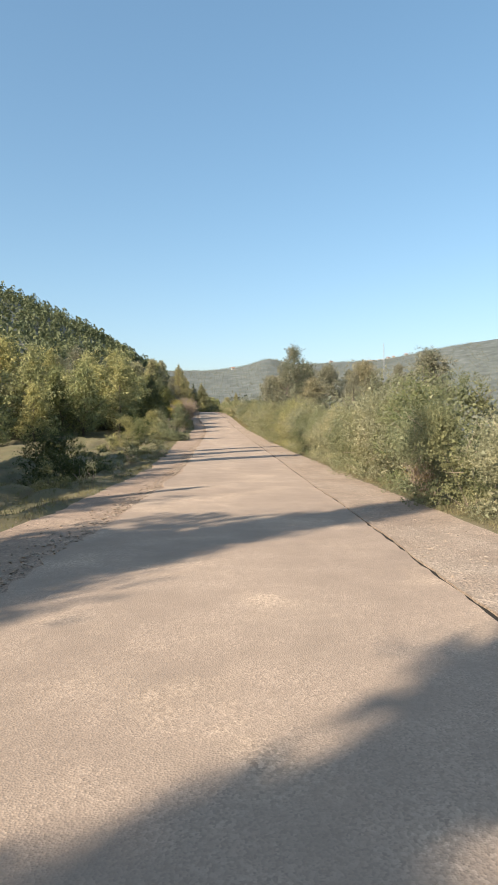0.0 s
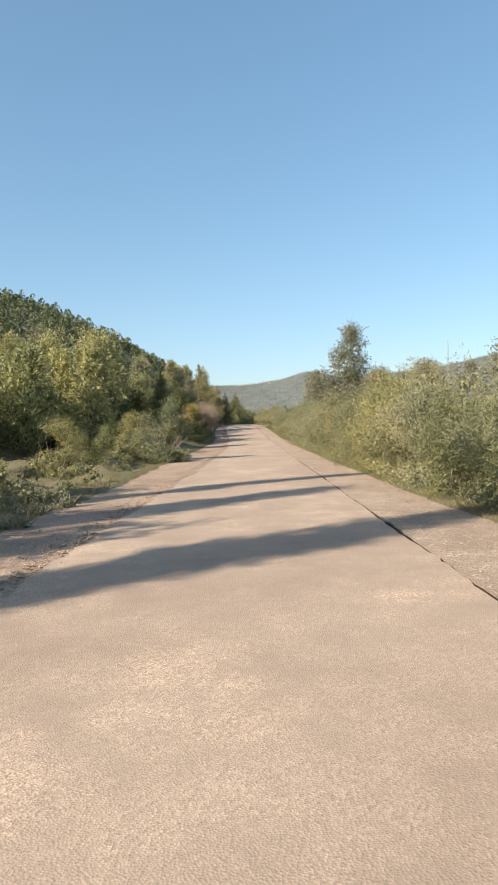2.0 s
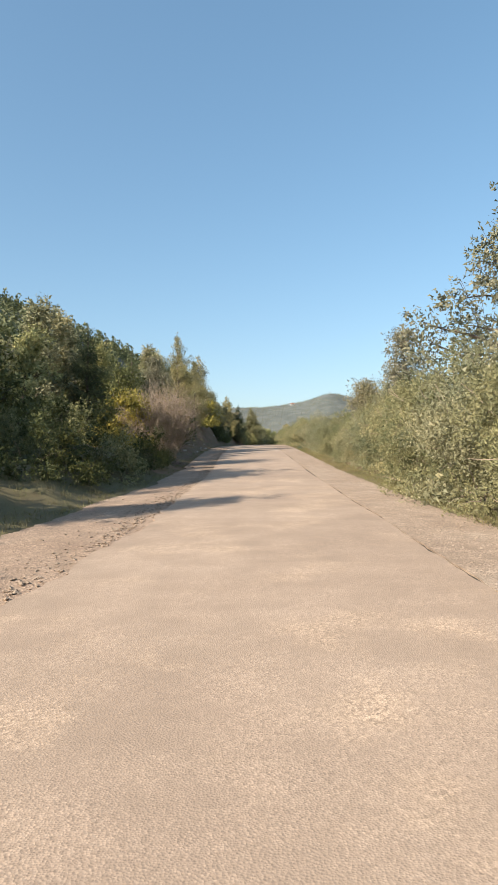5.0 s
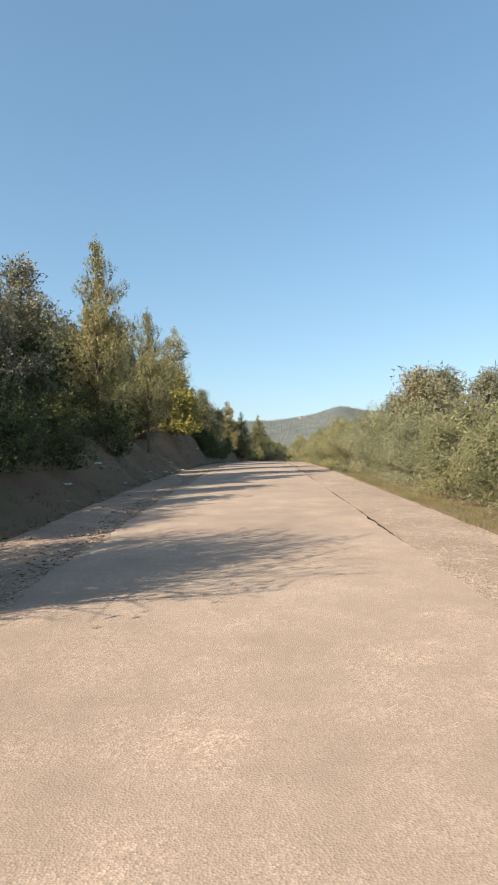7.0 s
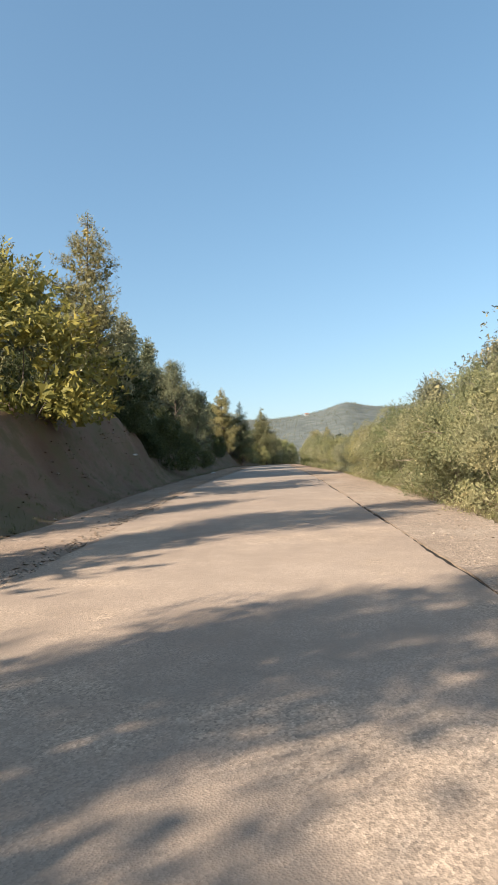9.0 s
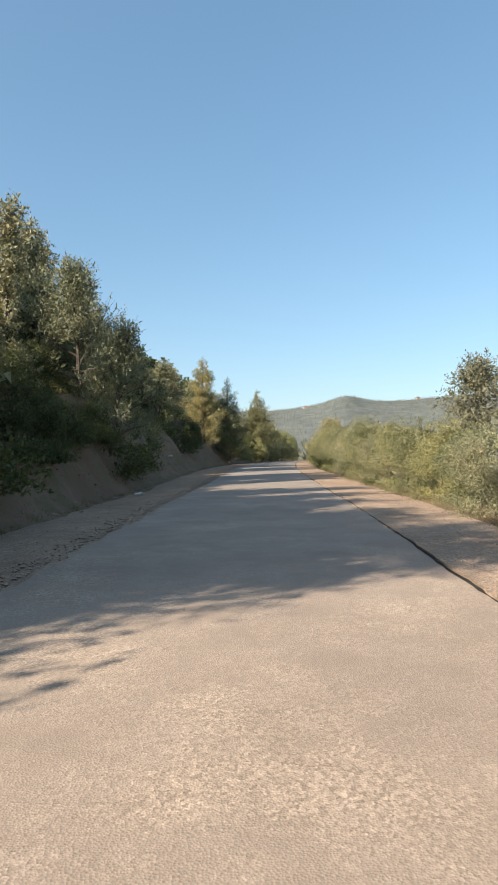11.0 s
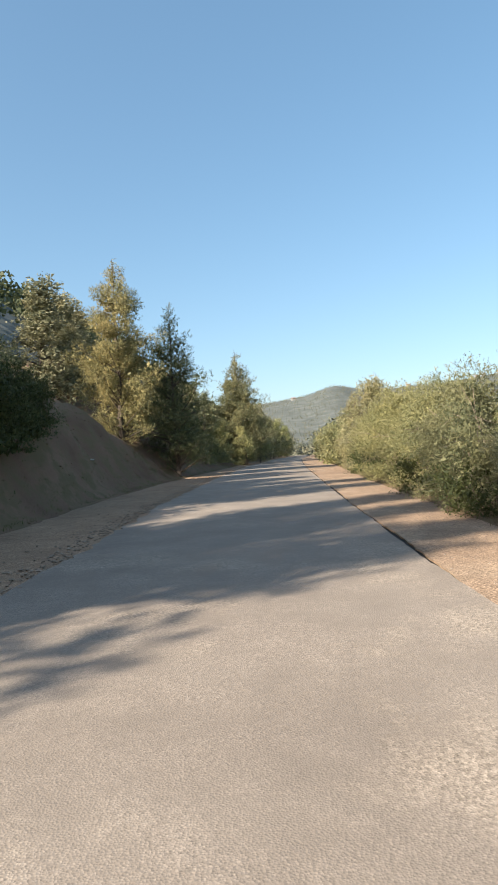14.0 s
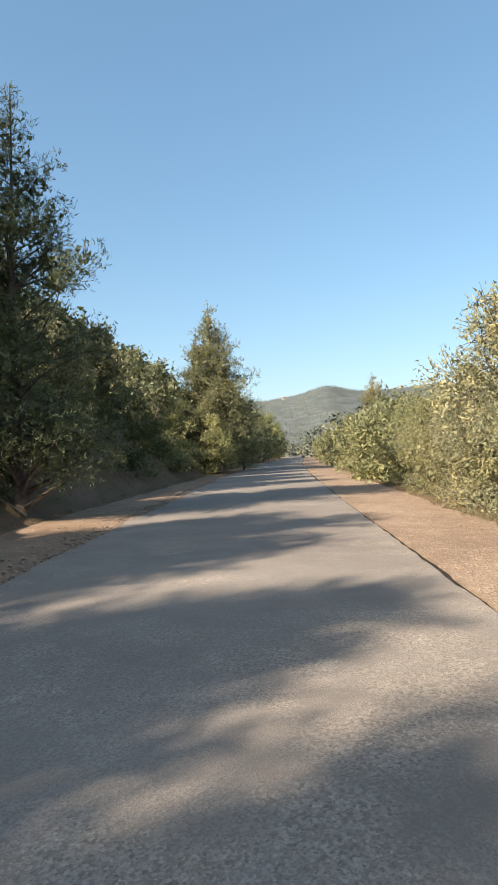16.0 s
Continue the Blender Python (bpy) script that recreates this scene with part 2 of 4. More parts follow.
rx, rz = smooth_curve(ROAD_Y, ROAD_X), smooth_curve(ROAD_Y, ROAD_Z)
left_edge = smooth_curve([-90, 0, 20, 45, 92, 105, 160, 180, 200, 215, 260, 460], [-2.5, -2.4, -2.45, -2.75, -2.2, -2.6, -2.7, -2.7, -3.0, -3.0, -2.6, -2.6])
foot = smooth_curve([-90, 0, 20, 45, 60, 92, 110, 160, 185, 200, 212, 225, 245, 460], [-4.2, -4.1, -4.0, -4.8, -5.0, -3.8, -4.4, -4.7, -5.2, -5.5, -5.2, -4.6, -4.2, -4.2])
crack = smooth_curve([-90, 0, 18, 45, 60, 92, 160, 180, 200, 460], [1.85, 1.85, 1.8, 2.15, 2.1, 1.93, 1.92, 1.8, 1.78, 1.8])
verge = smooth_curve([-90, 0, 20, 45, 92, 110, 160, 182, 200, 215, 460], [3.6, 3.6, 3.65, 4.0, 3.5, 3.6, 3.85, 3.6, 3.6, 3.9, 3.9])


def wave(x, y, s, seed=0.0):
    return np.sin(x * s * 1.7 + seed + 1.3 * np.sin(y * s * 0.9 + seed)) * np.cos(y * s * 1.1 + seed * 2 + 0.8 * np.sin(x * s * 1.3))


def step(a, b, v):
    t = np.clip((v - a) / (b - a), 0, 1)
    return t * t * (3 - 2 * t)


bank_height = smooth_curve([-90, 40, 70, 84, 95, 110, 125, 140, 155, 170, 185, 200, 215, 240, 460], [-0.3, -0.25, 0.4, 0.8, 1.2, 1.5, 1.9, 2.6, 2.8, 2.6, 2.6, 2.8, 2.2, 1.4, 1.4])
hill_start = smooth_curve([-90, 0, 40, 70, 90, 460], [46, 36, 24, 18, 15, 15])
# height of the hills all round the valley, by the bearing in degrees to the right of +y
hill_ring = smooth_curve([-180, -60, -25, -12, -3, 2, 5, 7, 9.5, 12, 15, 18, 24, 32, 60, 120, 180], [90, 90, 108, 104, 108, 112, 124, 137, 126, 123, 128, 131, 146, 165, 120, 90, 90])


def ground_z(x, y):
    x, y = np.asarray(x, float), np.asarray(y, float)
    u, base = x - rx(y), rz(y)
    out = np.maximum(foot(y) - u, 0)                       # metres past the left shoulder
    near = 1 - step(430, 520, y)
    z = base + near * bank_height(y) * (1 + step(95, 110, y) * (0.22 * np.sin(y * 0.23 + 0.6) + 0.13 * np.sin(y * 0.61 + 2.0))) * step(0.0, 1.0, out / (3.1 - 0.6 * step(95, 112, y))) + step(0, 1.2, out) * (0.17 * wave(x, y, 0.9) + 0.12 * wave(x, y, 2.1, 4.0) + 0.14 * wave(x, y * 1.4, 1.4, 2.0) * step(100, 125, y)) + step(1, 3, out) * 0.3 * wave(x, y, 0.35, 1.0) + step(0.3, 1.2, out) * (1 - step(2.6, 5, out)) * step(100, 125, y) * (0.16 * wave(x * 0.4, y, 2.4, 1.0) + 0.09 * wave(x * 0.7, y, 5.1, 3.0))
    up = np.maximum(-u - hill_start(y), 0)
    crest = 78 + 9 * wave(x * 0 + 3, y, 0.012, 1.0) + 4 * wave(x, y, 0.03)
    hill = crest * (1 - np.exp(-0.62 * up / crest * 1.1)) - step(190, 420, up) * 60
    hill *= (0.5 + 0.72 * step(150, 300, y)) * (1 - step(480, 760, y) * 0.9)
    z = z + hill + step(4, 25, up) * 1.2 * wave(x, y, 0.11)
    right = np.maximum(u - verge(y), 0)
    z = z - 0.06 * step(0, 0.3, right) - 0.25 * near * step(0.6, 3.5, right) - 2.2 * step(10, 60, right) + 2.0 * step(60, 160, right) * wave(x, y, 0.03, 3.0)
    r, bearing = np.hypot(x - 4, y - 100), np.degrees(np.arctan2(x - 4, y - 100))
    far = step(560, 1290, r)
    rough = 1 + 0.03 * wave(x, y, 0.009, 0.6) + 0.002 * wave(x, y, 0.031, 2.2)
    return z + far * hill_ring(bearing) * rough * (1 - 0.1 * step(1350, 2200, r)) - z * 0.6 * far


# ---- mesh helpers ----
def mesh_object(name, verts, faces, mat, parent=None, label="", smooth=False):
    me = bpy.data.meshes.new(name)
    verts = np.asarray(verts, np.float32)
    me.vertices.add(len(verts))
    me.vertices.foreach_set("co", verts.ravel())
    faces = [np.asarray(f, np.int32) for f in (faces if isinstance(faces, list) else [faces]) if len(f)]
    loops = np.concatenate([f.ravel() for f in faces])
    sizes = np.concatenate([np.full(len(f), f.shape[1], np.int32) for f in faces])
    me.loops.add(len(loops))
    me.loops.foreach_set("vertex_index", loops)
    me.polygons.add(len(sizes))
    me.polygons.foreach_set("loop_start", np.concatenate([[0], np.cumsum(sizes)[:-1]]).astype(np.int32))
    me.polygons.foreach_set("loop_total", sizes)
    me.polygons.foreach_set("use_smooth", np.full(len(sizes), smooth))
    me.materials.append(mat)
    me.update(calc_edges=True)
    ob = new(name, me)
    if parent:
        ob.parent = parent
    if label:
        tagged(ob, label)
    return ob


def grid_faces(rows, cols):
    i = np.arange(rows - 1)[:, None] * cols + np.arange(cols - 1)[None, :]
    i = i.ravel()
    return np.stack([i, i + 1, i + cols + 1, i + cols], 1)


# ---- ground, one sheet to the horizon ----
def spread(parts):
    return np.unique(np.round(np.concatenate([np.arange(*p) for p in parts]), 3))


gu = spread([(-1800, -400, 60), (-400, -120, 14), (-120, -40, 4), (-40, -14, 1.3), (-14, -3, 0.4), (-3, 5.2, 0.41), (5.2, 16, 0.8), (16, 60, 4), (60, 400, 14), (400, 1800, 40)])
gy = spread([(-400, -60, 30), (-60, -4, 4), (-4, 262, 0.85), (262, 420, 6), (420, 1000, 20), (1000, 1700, 18), (1700, 3000, 120)])
GY, GU = np.meshgrid(gy, gu, indexing="ij")
GX = GU + rx(GY)
GZ = ground_z(GX, GY)
carriage = step(foot(GY) - 0.1, foot(GY) + 0.5, GU) * (1 - step(verge(GY) - 0.35, verge(GY) + 0.05, GU))
GZ = GZ - 0.15 * carriage * (1 - step(400, 440, GY))
ground = mesh_object("ground", np.stack([GX, GY, GZ], -1).reshape(-1, 3), grid_faces(len(gy), len(gu))[:, ::-1], EARTH, smooth=True)
ground.data.materials.append(HAZED_SCRUB)
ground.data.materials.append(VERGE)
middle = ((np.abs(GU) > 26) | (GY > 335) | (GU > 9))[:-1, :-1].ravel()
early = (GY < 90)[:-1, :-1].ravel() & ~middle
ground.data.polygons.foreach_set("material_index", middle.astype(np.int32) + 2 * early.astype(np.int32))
tagged(ground, "dry brown earth with sparse grass on a hillside and valley", "ground", kind="structure")


def strip(name, lo, hi, top, thick, mat, label, y0=-60.0, y1=400.0, dy=0.2, cols=9, rag=(0.05, 0.05), seed=1):
    """A slab that follows the road between two lines, with ragged edges."""
    rng = np.random.default_rng(seed)
    ys = np.arange(y0, y1, dy)
    n = len(ys)

    def ragged(amount, k):
        fine = rng.normal(0, 1, n)
        slow = np.convolve(rng.normal(0, 1, n + 12), np.ones(13) / 13 ** 0.5, "valid")
        return amount * ((0.45 if amount < 0.1 else 0.12) * fine + 0.8 * slow).clip(-2.2, 2.2)
    a, b = lo(ys) + ragged(rag[0], 0), hi(ys) + ragged(rag[1], 1)
    f = np.concatenate([[0, 0.014, 0.03, 0.055, 0.09], np.linspace(0.16, 1, cols - 5)])
    U = a[:, None] + (b - a)[:, None] * f
    Y = np.repeat(ys[:, None], cols, 1)
    X = rx(Y) + U
    Z = rz(Y) + top(U, Y) + 0.006 * wave(X, Y, 2.3)
    upper = np.stack([X, Y, Z], -1)
    sides = []
    for col, way in ((0, -1), (cols - 1, 1)):
        low = upper[:, col].copy()
        low[:, 2] -= thick
        low[:, 0] -= 0.04 * way
        sides += [upper[:, col], low]
    verts = np.concatenate([upper.reshape(-1, 3), *sides])
    i, k = np.arange(n - 1), n * cols
    faces = np.concatenate([grid_faces(n, cols)] + [np.stack([a + i, c + i, c + i + 1, a + i + 1], 1) for a, c in ((k + n, k), (k + 2 * n, k + 3 * n))])
    return tagged(mesh_object(name, verts, faces, mat, smooth=True), label, kind="structure")


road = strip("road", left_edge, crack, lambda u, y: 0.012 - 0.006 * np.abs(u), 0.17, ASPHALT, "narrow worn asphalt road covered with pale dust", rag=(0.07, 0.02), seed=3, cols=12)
strip("road_shoulder_right", lambda y: crack(y) + 0.052, verge, lambda u, y: -0.006 - 0.022 * np.maximum(u - 2.2, 0), 0.17, GRAVEL, "pale dirt and gravel shoulder beside the road", rag=(0.02, 0.13), seed=4, cols=12)
# shallow strip under the gap, coloured dark as a deep crack's shade
strip("road_crack", lambda y: crack(y) - 0.12, lambda y: crack(y) + 0.2, lambda u, y: -0.034 + 0.0 * u, 0.05, CRACK_DARK, "irregular crack with a dark floor in place of its shade", rag=(0.0, 0.0), seed=6, cols=7)
strip("road_shoulder_left", foot, lambda y: left_edge(y) + 0.5, lambda u, y: -0.012 - 0.004 * np.abs(u) + 0.012 * wave(u, y, 1.1), 0.17, DIRT, "dirt shoulder with loose gravel beside the road", rag=(0.16, 0.03), seed=5)


def stones(name, n, u_of, size, seed, label, mat=STONE, y0=2.0, y1=235.0):
    """Loose gravel: many small faceted stones in one mesh."""
    rng = np.random.default_rng(seed)
    y = rng.uniform(y0, y1, n)
    u = u_of(rng, y)
    x = rx(y) + u
    z = np.maximum(ground_z(x, y) - 0.02, rz(y) - 0.006 - 0.022 * np.maximum(u - 2.2, 0))
    s = size * rng.lognormal(0, 0.45, n).clip(0.4, 1.9)
    octa = np.array([(1, 0, 0), (0, 1, 0), (-1, 0, 0), (0, -1, 0), (0.15, 0.1, 0.45), (0, 0, -0.6)])
    v = octa[None] * s[:, None, None] * rng.uniform(0.6, 1.25, (n, 6, 3))
    a = rng.uniform(0, 6.28, n)
    c, sn = np.cos(a)[:, None], np.sin(a)[:, None]
    v = np.stack([v[..., 0] * c - v[..., 1] * sn, v[..., 0] * sn + v[..., 1] * c, v[..., 2]], -1) + np.stack([x, y, z], -1)[:, None]
    tri = np.array([(0, 1, 4), (1, 2, 4), (2, 3, 4), (3, 0, 4), (1, 0, 5), (2, 1, 5), (3, 2, 5), (0, 3, 5)])
    f = (np.arange(n)[:, None, None] * 6 + tri[None]).reshape(-1, 3)
    return tagged(mesh_object(name, v.reshape(-1, 3), f, mat), label, "gravel", kind="stuff")


# ---- plants ----
def tubes(paths, sides=5):
    """Tapered tubes along paths of (point, radius)."""
    vs, fs, k = [], [], 0
    for path in paths:
        pts = np.array([p for p, _ in path], float)
        rad = np.array([r for _, r in path], float)
        d = np.gradient(pts, axis=0)
        d /= np.linalg.norm(d, axis=1, keepdims=True) + 1e-9
        ref = np.where(np.abs(d[:, 2:3]) > 0.9, np.array([[1.0, 0, 0]]), np.array([[0, 0, 1.0]]))
        a = np.cross(d, ref)
        a /= np.linalg.norm(a, axis=1, keepdims=True) + 1e-9
        b = np.cross(d, a)
        w = np.arange(sides) * 2 * np.pi / sides
        ring = pts[:, None] + rad[:, None, None] * (np.cos(w)[None, :, None] * a[:, None] + np.sin(w)[None, :, None] * b[:, None])
        vs.append(ring.reshape(-1, 3))
        for i in range(len(pts) - 1):
            for j in range(sides):
                p, q = k + i * sides + j, k + i * sides + (j + 1) % sides
                fs.append((p, q, q + sides, p + sides))
        k += len(pts) * sides
    return np.concatenate(vs), np.array(fs)


def branch(rng, start, way, length, r0, r1, bend=0.25, n=5, sag=0.0):
    p, d, out = np.array(start, float), np.array(way, float), []
    d /= np.linalg.norm(d)
    for i in range(n + 1):
        out.append((p.copy(), r0 + (r1 - r0) * i / n))
        d = d + rng.normal(0, bend, 3) * 0.5 + np.array([0, 0, -sag])
        d /= np.linalg.norm(d)
        p = p + d * length / n
    return out


def leaves(rng, centres, size, aspect=0.5, up=0.3, outward=None, droop=0.0, blade=False, along=None, loose=0.58):
    """One pointed leaf for each centre, its face turned roughly outwards; along: the twig that bears it; blades stand along their outward way instead."""
    n = len(centres)
    d = rng.normal(0, 1, (n, 3))
    if blade:
        d = d * 0.75 + outward
    if along is not None:
        d = d * 0.6 + along
    d[:, 2] += up - droop
    d /= np.linalg.norm(d, axis=1, keepdims=True)
    face = rng.normal(0, 1, (n, 3))
    if outward is not None and not blade:
        face = face * loose + outward + np.array([0, 0, 0.25])
    s = np.cross(d, face)
    s /= np.linalg.norm(s, axis=1, keepdims=True) + 1e-9
    L = size * rng.uniform(0.6, 1.35, (n, 1))
    w = L * aspect
    a, b = centres - d * L * 0.5, centres + d * L * 0.5
    v = np.stack([b, a + s * w * 0.5, a - s * w * 0.5], 1).reshape(-1, 3)
    return v, np.arange(3 * n).reshape(n, 3)


def sprays(rng, blobs, n, per, length, shell=0.55, wild=0.55, rise=0.25):
    """n leaves in sprays: short twigs that grow outwards from the shells of many small clumps (x, y, z, r), each with some leaves along it.
    Gives the leaves' centres, the way outwards and the way of the twig."""
    blobs = np.array(blobs, float)
    m = n // per
    k = rng.choice(len(blobs), m, p=blobs[:, 3] ** 2 / (blobs[:, 3] ** 2).sum())
    o = rng.normal(0, 1, (m, 3))
    o /= np.linalg.norm(o, axis=1, keepdims=True)
    start = blobs[k, :3] + o * (blobs[k, 3] * rng.uniform(shell, 1.05, m))[:, None] * np.array([1, 1, 0.85])
    way = o + rng.normal(0, wild, (m, 3)) + np.array([0, 0, rise])
    way /= np.linalg.norm(way, axis=1, keepdims=True)
    t = (np.arange(per) + 0.5) / per
    ln = length * rng.uniform(0.6, 1.3, m)
    c = start[:, None] + way[:, None] * (ln[:, None] * (t[None] - 0.25))[..., None]
    c = c + rng.normal(0, 0.16 * length, (m, per, 3)) * (1 - 0.5 * t)[None, :, None]
    return c.reshape(-1, 3), np.repeat(o, per, 0), np.repeat(way, per, 0)


def inner_leaves(rng, blobs, n, leaf):
    """Older, larger leaves within the clumps, in the shade of the outer ones."""
    c, o, w = sprays(rng, blobs, n, 3, leaf, 0.1, 0.8)
    pull = np.array(blobs, float)[:, :3].mean(0)
    c = c + (pull - c) * rng.uniform(0.08, 0.3, (len(c), 1)) * np.array([1, 1, 0.7])
    c[:, 2] = np.maximum(c[:, 2], 0.05)
    return leaves(rng, c, leaf * 1.8, 0.75, 0.1, o)


def joined(*meshes):
    """Vertices and triangles of several pieces of one crown, put together."""
    vs, fs, k = [], [], 0
    for v, f in meshes:
        vs.append(v)
        fs.append(f + k)
        k += len(v)
    return np.concatenate(vs), np.concatenate(fs)


def bush(seed, name, width, height, n, leaf, mat, bark=BARK, twigs=7, label="", category="bush", lumps=22, front=False, stalks=0, aspect=0.5):
    """A dense shrub from the ground up, of many small clumps, with stems and twigs that stick out."""
    rng = np.random.default_rng(seed)
    root = new(name)
    blobs = []
    for i in range(lumps):
        h = 0.04 + 0.89 * ((i * 0.618 + rng.uniform(0, 0.25)) % 1.0) ** 1.25
        a = i * 2.4 + rng.uniform(-0.5, 0.5)
        prof = width * 0.5 * (0.80 + 0.14 * math.sin(math.pi * min(1, h * 1.1))) * math.sqrt(max(0.03, 1 - max(0, h - 0.3) ** 2 * 2.0))
        r = prof * rng.uniform(0.62, 1.0)
        blobs.append((r * math.cos(a), r * math.sin(a), h * height * rng.uniform(0.86, 1.05), rng.uniform(0.08, 0.21) * width))
    for i in range(9):                             # a skirt of clumps on the ground
        a = i * 0.7 + rng.uniform(-0.2, 0.2)
        r = width * rng.uniform(0.34, 0.42)
        blobs.append((r * math.cos(a), r * math.sin(a), height * rng.uniform(0.05, 0.13), rng.uniform(0.11, 0.16) * width))
    c, o, w = sprays(rng, blobs, int(n * 1.6) if front else n, 6, leaf * 3.2, 0.6)
    if front:                                      # the side away from the road grows thin, for want of sun
        seen = (c[:, 0] + 0.55 * c[:, 1] < 0.12 * width) | (rng.uniform(0, 1, len(c)) < 0.12)
        c, o, w = c[seen], o[seen], w[seen]
    paths = []
    for i in range(twigs):
        a = rng.uniform(0, 6.28)
        paths.append(branch(rng, (0.12 * math.cos(a), 0.12 * math.sin(a), -0.15), (0.42 * math.cos(a), 0.42 * math.sin(a), rng.uniform(0.9, 1.4)), height * rng.uniform(0.62, 0.88), 0.016, 0.004, 0.26, 7))
    keep = c[:, 2] > 0.02
    v, f = joined(leaves(rng, c[keep], leaf, aspect, 0.1, o[keep], along=w[keep]), inner_leaves(rng, blobs, n // 7, leaf))
    mesh_object("crown", v, f, mat, root)
    for i in range(stalks):                        # dry stems that show on the outside
        x, y, z, r = blobs[rng.integers(0, len(blobs))]
        a, e = rng.uniform(0, 6.28), rng.uniform(-0.5, 0.4)
        d = np.array((math.cos(a) * math.cos(e), math.sin(a) * math.cos(e), math.sin(e)))
        paths.append(branch(rng, np.array((x, y, z)) + d * r * 0.8, d * 0.6 + rng.normal(0, 0.5, 3), rng.uniform(0.25, 0.6), 0.007, 0.003, 0.3, 3))
    v, f = tubes(paths, 3)
    tagged(mesh_object("branchwork", v, f, TWIG if stalks else bark, root), kind="stuff" if stalks else "")
    return tagged(root, label, category)


def twig_bush(seed, name, width, height, mat, label, n_leaf=0, leaf_mat=None, stems=60):
    """A bare shrub: many thin stems that fan out and fork, few or no leaves."""
    rng = np.random.default_rng(seed)
    root, paths, tips = new(name), [], []
    for i in range(stems):
        a, lean = rng.uniform(0, 6.28), rng.uniform(0.03, 0.56)
        s = (0.4 * math.cos(a) * lean * width * 0.5, 0.4 * math.sin(a) * lean * width * 0.5, -0.1)
        p = branch(rng, s, (lean * math.cos(a) * width / height, lean * math.sin(a) * width / height, 1.0), height * rng.uniform(0.5, 0.74) * (1 - 0.25 * lean), 0.011, 0.003, 0.10, 6)
        paths.append(p)
        for j in range(6):
            q = p[rng.integers(2, 6)][0]
            d = (p[-1][0] - p[0][0]) / height + rng.normal(0, 0.34, 3) + (0, 0, 0.15)
            w = branch(rng, q, d, height * rng.uniform(0.14, 0.24), 0.0065, 0.0025, 0.2, 3)
            paths.append(w)
            tips += [x for x, _ in w]
            for _ in range(2):
                w2 = branch(rng, w[rng.integers(1, 4)][0], d + rng.normal(0, 0.6, 3), height * rng.uniform(0.06, 0.12), 0.006, 0.002, 0.3, 2)
                paths.append(w2)
                tips += [x for x, _ in w2]
    v, f = tubes(paths, 3)
    mesh_object("branchwork", v, f, mat, root)
    if n_leaf:
        tips = np.array(tips)
        c = tips[rng.integers(0, len(tips), n_leaf)] + rng.normal(0, 0.07, (n_leaf, 3))
        c = c[c[:, 2] > 0.05]
        v, f = leaves(rng, c, 0.06, 0.55, 0.2)
        mesh_object("crown", v, f, leaf_mat, root)
    return tagged(root, label, "bush")


def broad_tree(seed, name, width, height, n, leaf, mat, bark=BARK, clear=0.12, label="", airy=0.0, crowns=22, aspect=0.5, droop=0.0, top=0.55):
    """A trunk with limbs, and leaves in clumps round the limbs' ends; airy opens gaps between the clumps."""
    rng = np.random.default_rng(seed)
    root = new(name)
    lean = rng.normal(0, 0.05, 2)
    trunk = branch(rng, (0, 0, -0.4), (lean[0], lean[1], 1), height * 0.93, 0.022 * height, 0.012, 0.10, 9)
    paths, blobs = [trunk], []
    for i in range(crowns):
        h = clear + (1 - clear) * ((i + rng.uniform(0, 1)) / crowns)
        k = min(8, int(h * 9))
        p = trunk[k][0] + (trunk[k + 1][0] - trunk[k][0]) * (h * 9 - k)
        prof = math.sin(math.pi * min(1, max(0.05, (h - clear * 0.6) / (1 - clear * 0.6))) ** top) if h < 1 else 0.1
        reach = max(0.06 * width, width * 0.5 * prof * rng.uniform(0.55, 1.05))
        a = i * 2.4 + rng.uniform(-0.6, 0.6)
        b = branch(rng, p, (math.cos(a), math.sin(a), rng.uniform(0.25, 0.8)), reach, 0.011 * height * (1.05 - h), 0.01, 0.2, 4, 0.03)
        paths.append(b)
        r = width * rng.uniform(0.10, 0.17) * (1 - 0.25 * airy)
        blobs.append((*b[-1][0], r))
        blobs.append((*(b[2][0] + rng.normal(0, 0.10 * width, 3) * (0.5, 0.5, 0.4)), r * 0.9))
        if not airy:
            blobs.append((*(b[3][0] + rng.normal(0, 0.12 * width, 3) * (0.7, 0.7, 0.5)), r))
        for _ in range(3 if n > 5000 else 1):
            e = branch(rng, b[3][0], rng.normal(0, 1, 3) + (math.cos(a), math.sin(a), 0.5), r * 1.5, 0.012, 0.004, 0.25, 2)
            paths.append(e)
    blobs.append((*trunk[-1][0], width * 0.08))
    c, o, w = sprays(rng, blobs, n, 6, leaf * 3.0, 0.45 if airy else 0.6)
    ok = c[:, 2] > 0.1
    v, f = leaves(rng, c[ok], leaf, aspect * 1.2, 0.1, o[ok], droop, along=w[ok])
    if not airy:
        v, f = joined((v, f), inner_leaves(rng, blobs, n // 8, leaf))
    mesh_object("crown", v, f, mat, root)
    v, f = tubes(paths, 4 if n > 4000 else 3)
    mesh_object("trunk", v, f, bark, root)
    return tagged(root, label, "tree")


